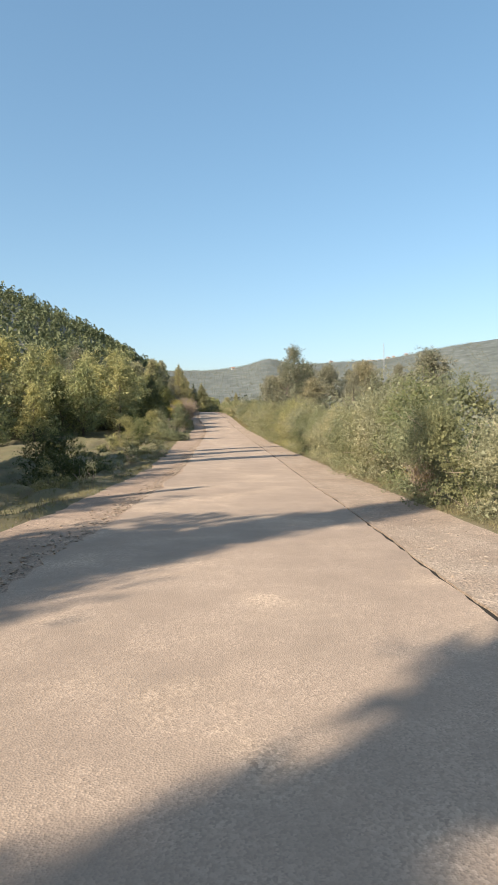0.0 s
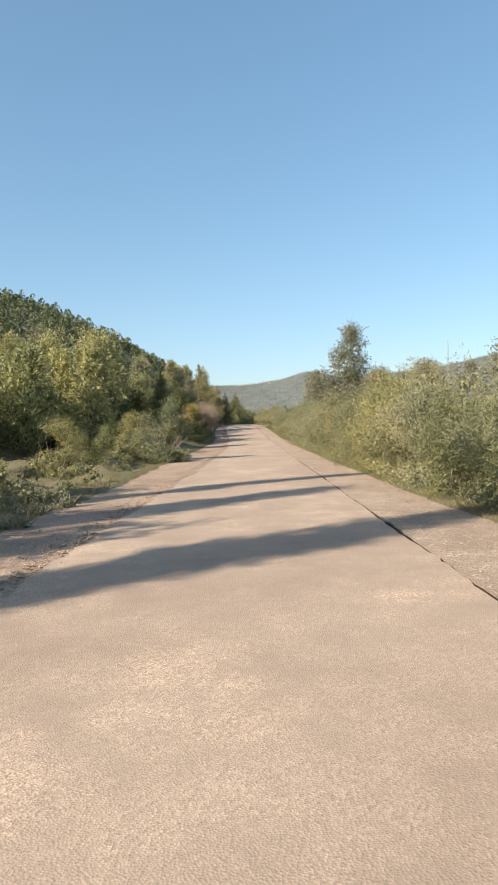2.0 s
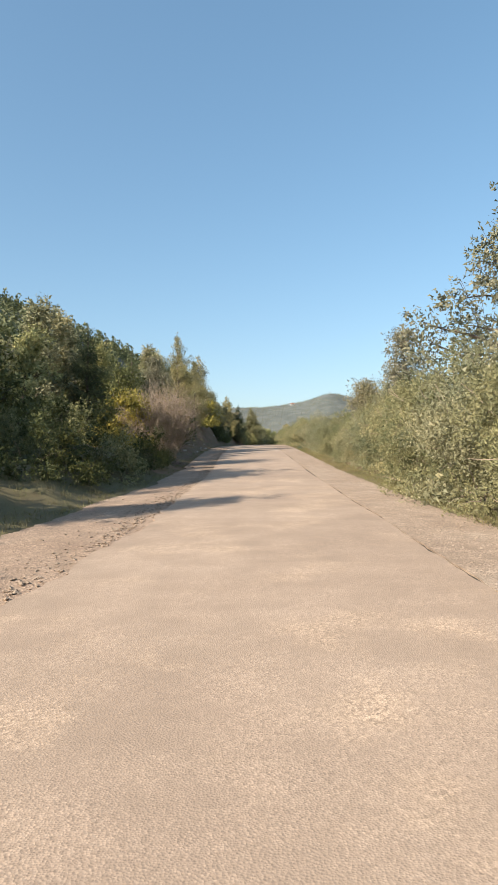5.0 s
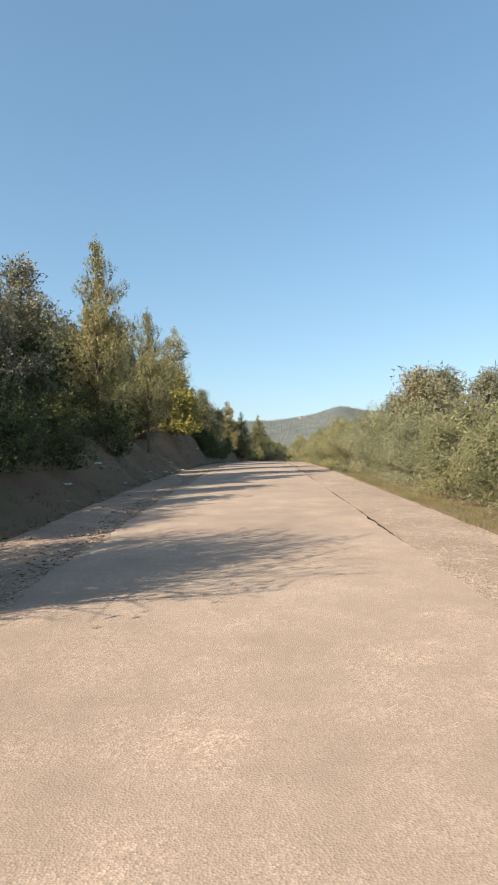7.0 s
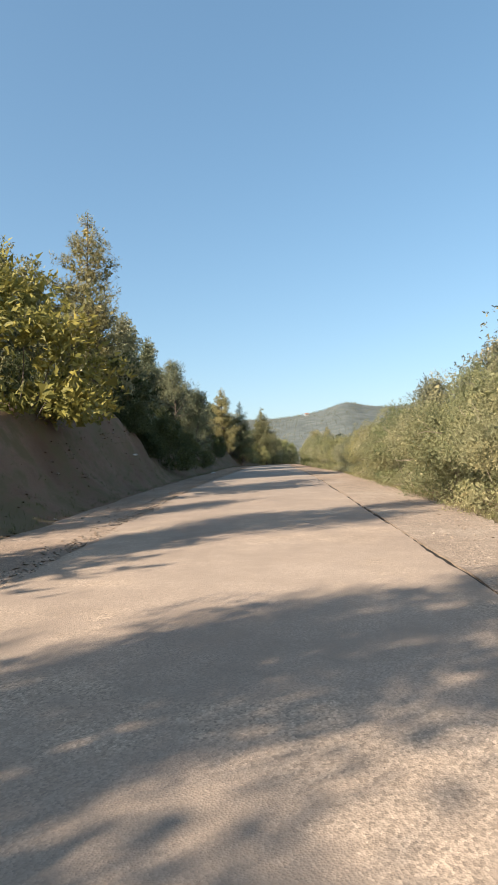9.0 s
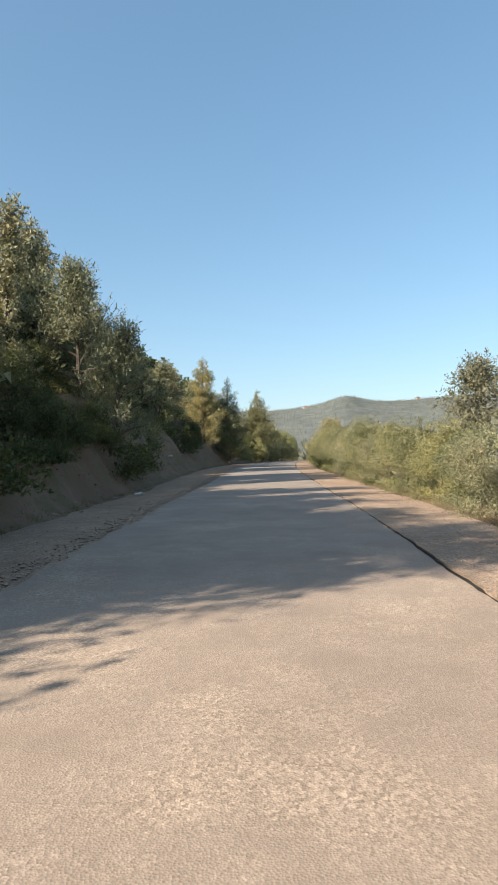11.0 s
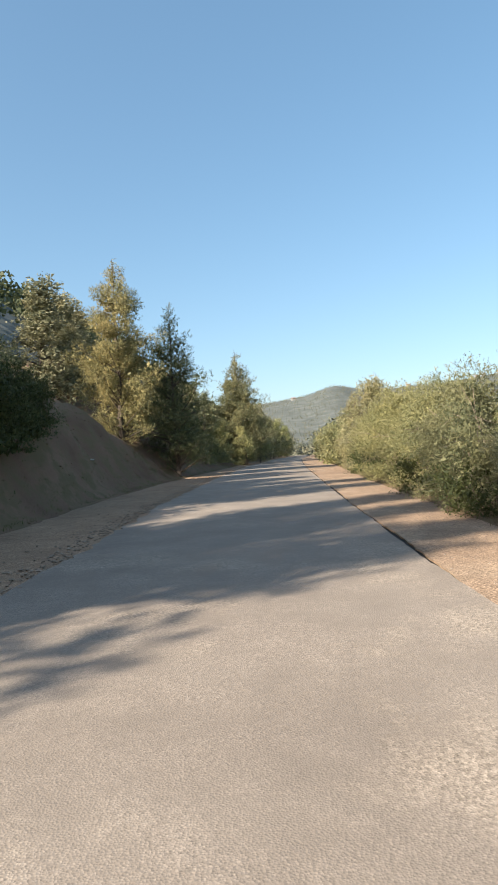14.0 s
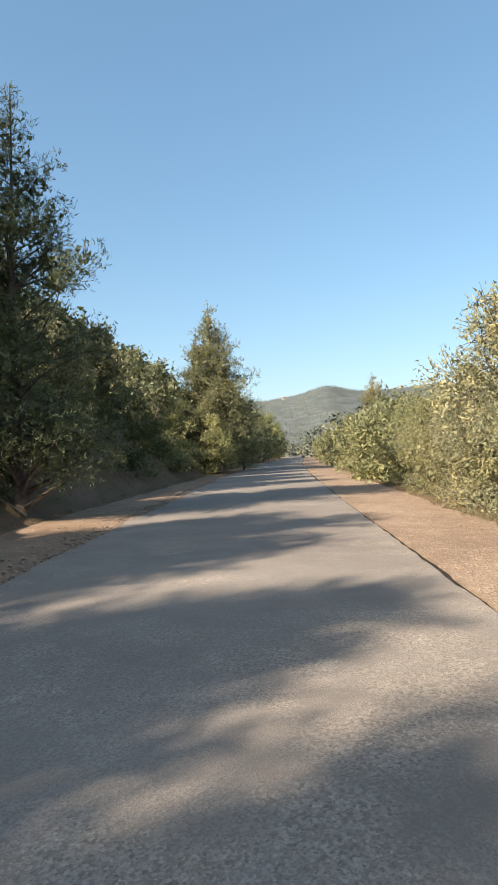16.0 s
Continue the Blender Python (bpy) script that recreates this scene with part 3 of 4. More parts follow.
def conifer(seed, name, width, height, n, leaf, mat, label="", clear=0.05, fill=0.92, irregular=0.35):
    """A pine or cypress: a straight stem, rising branches, tufts of needles round their outer halves."""
    rng = np.random.default_rng(seed)
    root = new(name)
    trunk = branch(rng, (0, 0, -0.4), (rng.normal(0, 0.01), rng.normal(0, 0.01), 1), height, 0.016 * height, 0.01, 0.025, 12)
    paths, blobs = [trunk], []
    whorls = int(height * 2.6)
    for i in range(whorls):
        for j in range(4):
            if rng.uniform() > fill:
                continue
            h = clear + (0.97 - clear) * (i + rng.uniform(-0.9, 0.9)) / whorls
            h = min(0.97, max(clear, h))
            k = min(11, int(h * 12))
            p = trunk[k][0] + (trunk[k + 1][0] - trunk[k][0]) * (h * 12 - k)
            reach = width * 0.58 * (1 - h) ** 0.8 * (0.65 + 0.35 * min(1, (h - clear) * 4))
            a = j * 1.571 + i * 0.9 + rng.uniform(-0.6, 0.6)
            ln = max(0.22, reach * rng.uniform(0.5, 1.12) * (1 + irregular * math.sin(a * 2 + i * 0.5 + seed)))
            b = branch(rng, p, (math.cos(a), math.sin(a), rng.uniform(0.2, 0.9)), ln, 0.006 * height * (1.05 - h), 0.006, 0.2, 4)
            paths.append(b)
            r = 0.17 + 0.17 * ln * rng.uniform(0.7, 1.2)
            blobs.append((*b[-1][0], r * 0.85))
            blobs.append((*(b[3][0] + rng.normal(0, 0.12, 3)), r))
            if ln > 0.8:
                blobs.append((*(b[2][0] + rng.normal(0, 0.2, 3)), r))
    for q in (0.0, 0.3, 0.6, 0.9):
        blobs.append((*(trunk[-1][0] - np.array((0, 0, q))), 0.14 + 0.12 * q))
    c, o, w = sprays(rng, blobs, n, 5, leaf * 2.0, 0.5, 0.45, 0.45)
    v, f = joined(leaves(rng, c, leaf * 1.3, 0.2, 0.2, o, along=w), inner_leaves(rng, blobs, n // 12, leaf))
    mesh_object("crown", v, f, mat, root)
    v, f = tubes(paths, 4)
    mesh_object("trunk", v, f, BARK, root)
    return tagged(root, label, "tree")


KINDS = {}
USED = set()


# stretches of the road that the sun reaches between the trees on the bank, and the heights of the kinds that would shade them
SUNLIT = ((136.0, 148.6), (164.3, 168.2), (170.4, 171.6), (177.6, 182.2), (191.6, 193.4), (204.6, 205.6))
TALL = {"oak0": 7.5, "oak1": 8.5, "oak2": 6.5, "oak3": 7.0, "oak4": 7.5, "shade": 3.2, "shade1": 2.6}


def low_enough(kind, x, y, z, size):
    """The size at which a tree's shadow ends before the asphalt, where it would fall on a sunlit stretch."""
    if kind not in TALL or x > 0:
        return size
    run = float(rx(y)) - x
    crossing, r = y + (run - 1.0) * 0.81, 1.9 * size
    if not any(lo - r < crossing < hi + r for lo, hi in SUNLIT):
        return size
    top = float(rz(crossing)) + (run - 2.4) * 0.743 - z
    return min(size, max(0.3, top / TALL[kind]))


def place(kind, u, y, size=1.0, turn=0.0, tall=1.0, group="", sink=0.05, label="", x=None):
    """A plant of that kind at u metres right of the road's line, y metres along; the first one is the built one itself."""
    ob = KINDS[kind]
    px = rx(y) + u if x is None else x
    pz = float(ground_z(px, y)) - sink
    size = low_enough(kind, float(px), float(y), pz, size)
    m = Matrix.LocRotScale((float(px), float(y), pz), Euler((0, 0, turn)), (size, size, size * tall))
    if kind in USED:
        ob = copy_thing(ob, m)
    USED.add(kind)
    ob.matrix_basis = m
    return tagged(ob, label, group=group)

# ---- kinds of plants ----
HEDGE_LABEL = "dense olive-green roadside bush, sunlit, growing in a hedge"
for i in range(6):
    KINDS["hedge%d" % i] = bush(20 + i, "hedge_bush", 3.4, 3.6, 18000, 0.057, (HEDGE, FRESH, HEDGE, GREYLEAF, HEDGE, GREYLEAF)[i], label=HEDGE_LABEL, front=True, lumps=38, bark=BARK, twigs=5, stalks=(16, 10, 24, 70, 12, 50)[i], aspect=0.42)
for i in range(4):
    KINDS["back%d" % i] = bush(40 + i, "thicket_bush", 4.6, 4.2, 3000, 0.185, (HEDGE, GREYLEAF, FRESH, GREYLEAF)[i], twigs=4, label="tall olive-green thicket bush behind the hedge")
KINDS["grey"] = bush(60, "thorn_bush", 2.5, 2.9, 17000, 0.066, THORN, bark=TWIG, twigs=26, label="rounded grey-green thorny shrub on the road's edge", lumps=30)
KINDS["dry"] = twig_bush(61, "bare_bush", 4.6, 4.1, TWIG, "large leafless bush of pale reddish-brown dry twigs", 7000, DRYGRASS, 230)
KINDS["dry1"] = twig_bush(67, "dry_shrub", 1.5, 1.5, TWIG, "small dry reddish-brown shrub at the hedge's foot", 1200, DRYGRASS, 60)
KINDS["low"] = bush(62, "low_shrub", 1.5, 1.0, 2200, 0.065, GREYLEAF, twigs=8, label="low grey-green shrub on dry ground", lumps=12)
KINDS["dark"] = bush(63, "round_bush", 3.9, 2.0, 12000, 0.085, DARKLEAF, label="wide dark green rounded bush on the bank, partly darkened for shade")
KINDS["shade"] = bush(64, "bank_bush", 3.6, 3.2, 2900, 0.115, DARKLEAF, label="dark green bush on the roadside bank, partly darkened for shade")
KINDS["shade1"] = bush(66, "bank_bush", 3.6, 2.6, 2900, 0.115, FRESH, label="green bush growing on the roadside bank")
KINDS["yellow"] = bush(65, "yellow_bush", 3.0, 2.6, 5500, 0.11, YELLOW, label="bright yellow-green leafy bush above the bank")
KINDS["oak0"] = broad_tree(70, "broadleaf_tree", 5.2, 7.5, 9500, 0.15, OAKLEAF, label="leafy yellow-green tree on the hillside", clear=0.08)
KINDS["oak1"] = broad_tree(71, "broadleaf_tree", 5.6, 8.5, 11000, 0.14, OAKLEAF, label="tall olive-green tree on the hillside", clear=0.06, top=0.45)
KINDS["crest"] = broad_tree(75, "crest_tree", 4.4, 10.0, 9000, 0.17, HEDGE, label="tall olive-green tree on the crest above the bank", clear=0.06, top=0.42)
KINDS["oak2"] = broad_tree(72, "broadleaf_tree", 5.6, 6.5, 4200, 0.18, DARKLEAF, label="dark green broadleaf tree on the hillside", clear=0.08)
KINDS["oak3"] = broad_tree(73, "broadleaf_tree", 5.4, 7.0, 2300, 0.26, HEDGE, label="olive-green tree in the wood above the road", clear=0.08)
KINDS["oak4"] = broad_tree(74, "broadleaf_tree", 5.0, 7.5, 2300, 0.26, NEEDLE, label="yellowish-green tree in the wood above the road", clear=0.08)
KINDS["pine0"] = conifer(80, "pine_tree", 7.4, 12.0, 90000, 0.092, SUNNEEDLE, label="tall pine on the roadside bank, needles coloured golden as in sun", irregular=0.22)
KINDS["pine1"] = conifer(81, "pine_tree", 6.2, 11.0, 52000, 0.085, DARKNEEDLE, label="slender dark blue-green pine above the road", irregular=0.2)
KINDS["pine2"] = conifer(82, "pine_tree", 5.6, 9.0, 32000, 0.095, NEEDLE, label="pointed olive-green pine above the road", irregular=0.25)
KINDS["pine3"] = conifer(83, "pine_tree", 6.2, 10.0, 46000, 0.09, NEEDLE, label="tall olive-green pine with a bare lower trunk above the bank", clear=0.2, irregular=0.4)
KINDS["slim"] = conifer(84, "cypress_tree", 2.4, 11.0, 15000, 0.17, DARKNEEDLE, label="slender dark green cypress standing back from the road", clear=0.12, irregular=0.15)
KINDS["euca0"] = broad_tree(90, "eucalyptus_tree", 5.6, 10.0, 15000, 0.13, EUCA, BARK, 0.05, "tall airy eucalyptus with grey-green leaf clumps", 0.4, 34, 0.5, 0.4, 0.6)
KINDS["euca1"] = broad_tree(91, "eucalyptus_tree", 8.5, 11.0, 11000, 0.21, EUCA, PALEBARK, 0.25, "wide eucalyptus with pale limbs and grey-green crown", 0.0, 34, 0.5, 0.4, 0.6)
KINDS["olive"] = broad_tree(92, "willow_tree", 4.6, 5.5, 16000, 0.10, THORN, BARK, 0.1, "silvery grey-green tree rising above the hedge", 0.2, 30, 0.4)
rng = np.random.default_rng(7)


def turn():
    return float(rng.uniform(0, 6.28))


# ---- right side: the hedge and what rises behind it ----
hedge_size = smooth_curve([0, 12, 18, 21, 26, 38, 50, 60, 95, 107, 124, 148, 160, 172, 188, 200, 212, 240, 330], [0.68, 0.72, 1.0, 1.02, 0.88, 0.88, 1.04, 1.04, 0.95, 0.72, 0.92, 0.7, 0.6, 0.8, 0.9, 0.92, 0.96, 0.92, 0.92])
y = 10.0
while y < 330:
    s = float(hedge_size(y)) * rng.uniform(0.82, 1.14)
    hedge_kind = "hedge%d" % rng.integers(0, 6)
    place((hedge_kind if not 193 < y < 209 else "hedge1") if y < 222 else ("back%d" % rng.integers(0, 4)), verge(y) + 1.32 * s + rng.uniform(-0.15, 0.45) + (0.75 if 82 < y < 128 else 0.0), y, s, rng.uniform(-0.5, 0.5), 1.0, group="roadside hedge")
    y += rng.uniform(1.7, 2.5) * (1.0 if y < 240 else 1.7)
for row, (off, gap) in enumerate(((5.0, 3.2),)):
    y = 24.0
    while y < 340:
        place("back%d" % rng.integers(0, 4), verge(y) + off + rng.uniform(-0.8, 0.8), y, float(hedge_size(y)) * rng.uniform(0.85, 1.1), turn(), 0.88, group="thicket")
        y += rng.uniform(0.8, 1.2) * gap
for kind, x, y, s in (("euca0", 12.4, 89, 1.28), ("euca1", 18.5, 97, 0.72), ("euca0", 13.2, 101, 0.85), ("euca1", 19.6, 155, 0.92), ("euca0", 46, 173, 1.5), ("euca1", 44.7, 162, 1.45), ("euca0", 36, 140, 1.1), ("euca1", 57, 148, 1.7), ("euca0", 49, 152, 1.5),
                      ("euca1", 37, 204, 1.65), ("euca1", 44, 200, 1.6), ("euca0", 50, 206, 1.7), ("euca1", 33, 229, 1.45), ("euca1", 40, 226, 1.55), ("olive", 10.1, 211.8, 1.06), ("olive", 13.5, 216, 0.9), ("pine2", 16.8, 255, 1.0)):
    place(kind, 0, y, s, turn(), group="trees beyond the hedge", x=x)

# ---- left side: verge, bank and hillside ----
place("dark", -7.1, 25.5, 1.0, turn(), label="wide dark green rounded bush on the verge, partly darkened for shade")
for u, y, s in ((-6.2, 20, 0.9), (-8.5, 17, 0.8), (-5.6, 33, 0.7), (-6.6, 38, 1.0), (-6.3, 42, 1.1), (-7.5, 44, 1.2), (-6.2, 47, 1.0), (-8.5, 52, 1.2), (-10, 35, 0.9), (-12, 28, 1.1), (-6.4, 53, 0.9), (-7.2, 57, 1.2), (-9.5, 47, 1.1), (-12, 41, 1.0), (-8.8, 31, 0.8), (-9.6, 39.5, 0.9), (-7.9, 36, 0.7), (-10.8, 44.5, 1.0), (-9.0, 22, 0.7)):
    place("low", u, y, s, turn(), group="verge shrubs")
place("grey", -5.3, 60.6, 1.2, turn())
for u, y, s in ((-5.9, 58.6, 0.6), (-6.9, 59.4, 0.8)):
    place("low", u, y, s, turn(), group="verge shrubs")
for x, y, s in ((-13.5, 80, 1.05),):
    place("euca0", 0, y, s, turn(), group="trees on the hillside", x=x)
place("dry1", verge(14.5) + 0.7, 14.5, 1.0, turn())
place("dry", -5.2, 96.8, 1.28, turn())
for y in np.arange(82, 97, 1.6):
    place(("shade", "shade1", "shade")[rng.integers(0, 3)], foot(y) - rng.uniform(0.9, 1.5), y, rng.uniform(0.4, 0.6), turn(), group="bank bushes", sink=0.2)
HILL = "trees on the hillside"
# trees that stand by themselves: kind, x, y, size
for kind, x, y, s in (("oak1", -8.5, 71, 1.04), ("oak0", -11.8, 66, 1.1), ("oak1", -15.5, 60, 1.15), ("oak0", -19, 56, 1.1), ("oak2", -13, 62, 0.85), ("oak1", -20, 66, 1.15), ("oak0", -8.6, 78, 1.05), ("oak2", -5.6, 73, 0.66),
                      ("oak0", -16, 74, 0.95), ("oak1", -24, 60, 1.0), ("oak0", -24, 72, 1.0), ("oak1", -28, 64, 1.0), ("oak0", -14, 84, 0.9), ("oak1", -19, 84, 1.0), ("oak0", -30, 78, 1.0), ("oak2", -22, 79, 1.0),
                      ("oak1", -9.3, 83.5, 1.06), ("oak1", -13.0, 76.0, 1.22), ("oak2", -4.8, 84, 0.66), ("oak0", -7.2, 88, 0.85), ("euca0", -10.8, 94, 1.0), ("oak0", -9.4, 98, 0.9), ("pine1", -7.5, 104, 0.72), ("oak2", -4.6, 103, 0.7), ("oak1", -7.6, 109, 0.8), ("pine1", -6.8, 114.5, 0.62), 
                       ("oak0", -5.4, 127, 0.7), ("pine2", -4.0, 143.4, 0.98), ("oak1", -6.2, 151, 0.7), ("oak0", -5.1, 165.3, 0.88), ("oak1", -7.0, 160, 0.78), ("oak1", -6.4, 171, 0.65), ("oak0", -6.2, 177, 0.5),
                      ("oak0", -6.6, 187, 0.5), ("oak2", -6.5, 191, 0.5), ("oak2", -7.5, 200, 0.5), ("pine0", -3.2, 210, 0.87), ("pine1", -0.5, 211.9, 0.94),
                      ("pine2", 2.5, 240, 1.36), ("pine2", 1.6, 239.8, 1.08), ("oak0", 4.4, 244, 0.62), ("oak0", 0.6, 231, 0.55), ("pine1", -2.8, 229, 0.5)):
    place(kind, 0, y, s, turn(), group=HILL, x=x)
place("shade", foot(187) - 1.3, 187, 1.0, turn(), group="bank bushes", sink=0.3)
place("shade", foot(189) - 1.7, 189.5, 0.8, turn(), group="bank bushes", sink=0.3)
for du, y, s in ((0.9, 166.5, 0.95), (1.0, 169.0, 0.85), (0.8, 164.0, 0.7), (0.9, 150.5, 0.8), (1.0, 153.0, 0.9)):
    place("shade", foot(y) - du, y, s, turn(), group="bank bushes", sink=0.35)
for y in np.arange(177, 199, 3.0):
    place("oak0", 0, y, rng.uniform(0.68, 0.8) * 1.05, turn(), group=HILL, x=-9.8 + 0.4 * math.sin(y))
for i, y in enumerate(np.arange(137, 176, 4.3)):
    place(("oak1", "oak0")[i % 2], 0, float(y), (0.92, 1.0, 0.86)[i % 3], 1.7 * i, group=HILL, x=-10.4 + 0.5 * math.sin(2.0 * i))
place("pine2", 0, 239.3, 1.12, 2.0, group=HILL, x=2.75)
place("oak0", 0, 236.6, 0.52, 4.0, group=HILL, x=3.1)
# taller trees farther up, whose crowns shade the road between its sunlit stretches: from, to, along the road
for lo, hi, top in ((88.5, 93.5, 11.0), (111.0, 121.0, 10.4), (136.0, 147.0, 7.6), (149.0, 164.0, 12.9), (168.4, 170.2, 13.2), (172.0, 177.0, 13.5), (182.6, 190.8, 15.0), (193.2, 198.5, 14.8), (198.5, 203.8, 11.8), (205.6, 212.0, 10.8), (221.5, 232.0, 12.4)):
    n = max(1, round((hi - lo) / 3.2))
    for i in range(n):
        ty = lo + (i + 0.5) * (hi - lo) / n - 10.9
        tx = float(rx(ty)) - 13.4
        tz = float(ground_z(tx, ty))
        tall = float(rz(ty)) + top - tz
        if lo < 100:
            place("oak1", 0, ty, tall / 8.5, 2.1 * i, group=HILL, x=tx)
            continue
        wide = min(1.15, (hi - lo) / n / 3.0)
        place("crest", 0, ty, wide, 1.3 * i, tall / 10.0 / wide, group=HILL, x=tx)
# low bushes on the bank's face
for y, s in ((191.3, 0.8), (193.2, 0.72), (195.0, 0.55)):
    place("dark", foot(y) - 1.7, y, s, turn(), 1.25, group="bank bushes", sink=0.4)
place("oak2", 0, 116.0, 0.6, 1.0, group=HILL, x=-6.6)
place("oak2", 0, 119.6, 0.55, 2.0, group=HILL, x=-7.4)
place("olive", 0, 166.2, 0.95, 0.7, 1.15, group=HILL, x=-3.6, label="airy tree with pale grey-green leaves on the bank")
place("olive", 0, 165.3, 0.74, 2.2, 1.34, group=HILL, x=-2.3, label="airy tree with pale grey-green leaves on the bank")
# bushes that hang over the upper bank
for y in np.arange(167, 197, 1.9):
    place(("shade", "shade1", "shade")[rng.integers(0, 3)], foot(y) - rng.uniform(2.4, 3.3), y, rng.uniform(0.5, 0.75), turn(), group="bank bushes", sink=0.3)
for y in np.arange(219, 246, 2.0):
    place(("shade", "shade1", "shade")[rng.integers(0, 3)], foot(y) - rng.uniform(0.7, 1.4), y, rng.uniform(0.45, 0.7), turn(), group="bank bushes", sink=0.2)
for y in np.arange(98, 119, 1.5):
    place("shade", foot(y) - rng.uniform(1.5, 2.6), y, rng.uniform(0.5, 0.8), turn(), group="bank bushes", sink=0.2)
for y in np.arange(105, 132, 2.2):
    place(("shade", "shade1", "oak2")[rng.integers(0, 3)], foot(y) - rng.uniform(3.0, 4.4), y, rng.uniform(0.55, 0.85), turn(), group="bank bushes", sink=0.2)
for y in np.arange(146, 165.5, 1.7):
    place("dark", foot(y) - rng.uniform(1.3, 2.0), y, rng.uniform(0.42, 0.6), turn(), 1.3, group="bank bushes", sink=0.25)
# the thick growth on the bank where it stands close to the road
for y in np.arange(136, 168, 2.7):
    place(("shade", "shade", "shade1")[rng.integers(0, 3)], foot(y) - rng.uniform(2.6, 3.4), y, rng.uniform(0.6, 0.85), turn(), group="bank bushes", sink=0.25)
    place("shade", foot(y) - rng.uniform(2.3, 2.9), y + 1.4, rng.uniform(0.42, 0.6), turn(), group="bank bushes", sink=0.2)
    place(("oak2", "oak3")[rng.integers(0, 2)], foot(y) - rng.uniform(3.3, 4.3), y + 1.2, rng.uniform(0.68, 0.86), turn(), group=HILL)
for y in np.arange(133, 197, 3.2):
    place(("oak3", "oak2", "oak4")[rng.integers(0, 3)], foot(y) - rng.uniform(4.2, 6.0), y, rng.uniform(0.72, 0.95) * (0.6 if y > 168 else 0.95), turn(), group=HILL)
for x, y, s in ((-10.5, 74, 1.05), (-13.5, 70, 0.95), (-17.5, 64, 0.9), (-9.5, 83, 0.95), (-12.5, 78, 0.9), (-21, 61, 0.9), (-11, 88, 0.9), (-7.6, 80.5, 0.75), (-14.5, 57, 0.7), (-17.5, 53, 0.7)):
    place(("oak0", "oak1")[int(y) % 2], 0, y, s, turn(), group=HILL, x=x)
for x, y, s in ((-7.6, 176, 0.72), (-8.0, 179.5, 0.66), (-7.4, 183, 0.7), (-8.2, 186.5, 0.68), (-7.8, 190, 0.62)):
    place("oak2", 0, y, s, turn(), group=HILL, x=x)
# undergrowth below the trees
for y in np.arange(54, 86, 1.7):
    place(("shade1", "hedge1", "shade", "hedge0")[rng.integers(0, 4)], rng.uniform(-9.5, -7.2), y, rng.uniform(0.5, 0.8), turn(), group="verge shrubs")
place("euca0", 0, 110.5, 0.64, turn(), group=HILL, x=-4.3)
place("yellow", 0, 135.0, 1.8, turn(), x=-3.4, sink=0.5)
place("pine3", 0, 116.4, 0.66, turn(), 1.36, group=HILL, x=-3.1)
place("pine3", 0, 124.3, 0.62, turn(), 1.30, group=HILL, x=-2.5)
place("yellow", -6.7, 95.0, 1.1, turn())
for y in np.arange(246, 350, 3.6):
    place(("oak0", "oak3", "oak4")[rng.integers(0, 3)], foot(y) - rng.uniform(0.2, 1.8), y, rng.uniform(0.8, 1.1), turn(), group=HILL)
# bushes on the bank's edge, two ranks
for rank, (lo, hi, gap) in enumerate(((1.3, 2.6, 2.4), (4.0, 6.2, 3.2))):
    for y in np.arange(66, 250, gap):
        if rank == 1 and 122 < y < 218:
            continue
        if rank == 0 and (86 < y < 100 or 58 < y < 68 or 104 < y < 217):
            continue
        s = rng.uniform(0.42, 0.75) if rank == 0 else rng.uniform(0.6, 0.95)
        place(("shade", "shade1", "shade")[rng.integers(0, 3)], foot(y) - rng.uniform(lo, hi), y, s, turn(), group="bank bushes")
# the wood above
for near, far, gap, y0, lo, hi in ((0.0, 4.0, 4.4, 62, 0.7, 0.95), (5.0, 11.0, 5.5, 40, 0.7, 0.95), (12.0, 20.0, 6.5, 50, 0.7, 0.95)):
    for y in np.arange(y0, 285 if near < 12 else 150, gap):
        if near < 5 and 197 < y < 217:
            continue
        place(("oak3", "oak4", "oak3", "oak2")[rng.integers(0, 4)], -hill_start(y) - rng.uniform(near, far), y, rng.uniform(lo, hi) * (0.7 if 160 < y < 225 else 1.0), turn(), group=HILL)
# slender trees that stand back from the verge and throw long shadows across the road: x, y, width, height
for x, y, w, h in ((-9.5, -5.5, 2.6, 13.0), (-9.6, 0.0, 3.0, 14.5), (-9.0, 9.0, 1.0, 7.6), (-11.0, 22.8, 3.2, 15.0), (-12.0, 28.4, 3.6, 13.5), (-14.0, 32.0, 2.3, 18.0)):
    place("slim", 0, y, w / 2.4, turn(), h / 11.0 / (w / 2.4), group=HILL, x=x)
# a rank of trees farther back, whose shade lies on the verge
for i, y in enumerate(np.arange(-4, 36, 4.2)):
    place(("oak1", "oak0")[i % 2], 0, float(y), (1.2, 1.36)[i % 2], 1.1 * i, group=HILL, x=-13.6 + 0.6 * math.sin(2.2 * i))
for y, s in ((166, 0.42), (172, 0.45), (181, 0.5), (184.5, 0.42), (188, 0.55), (193, 0.5), (205, 0.55), (224.5, 0.75)):
    place("shade", verge(y) + 0.45, y, s, turn(), label="dark green bush at the hedge's foot, partly darkened for shade")


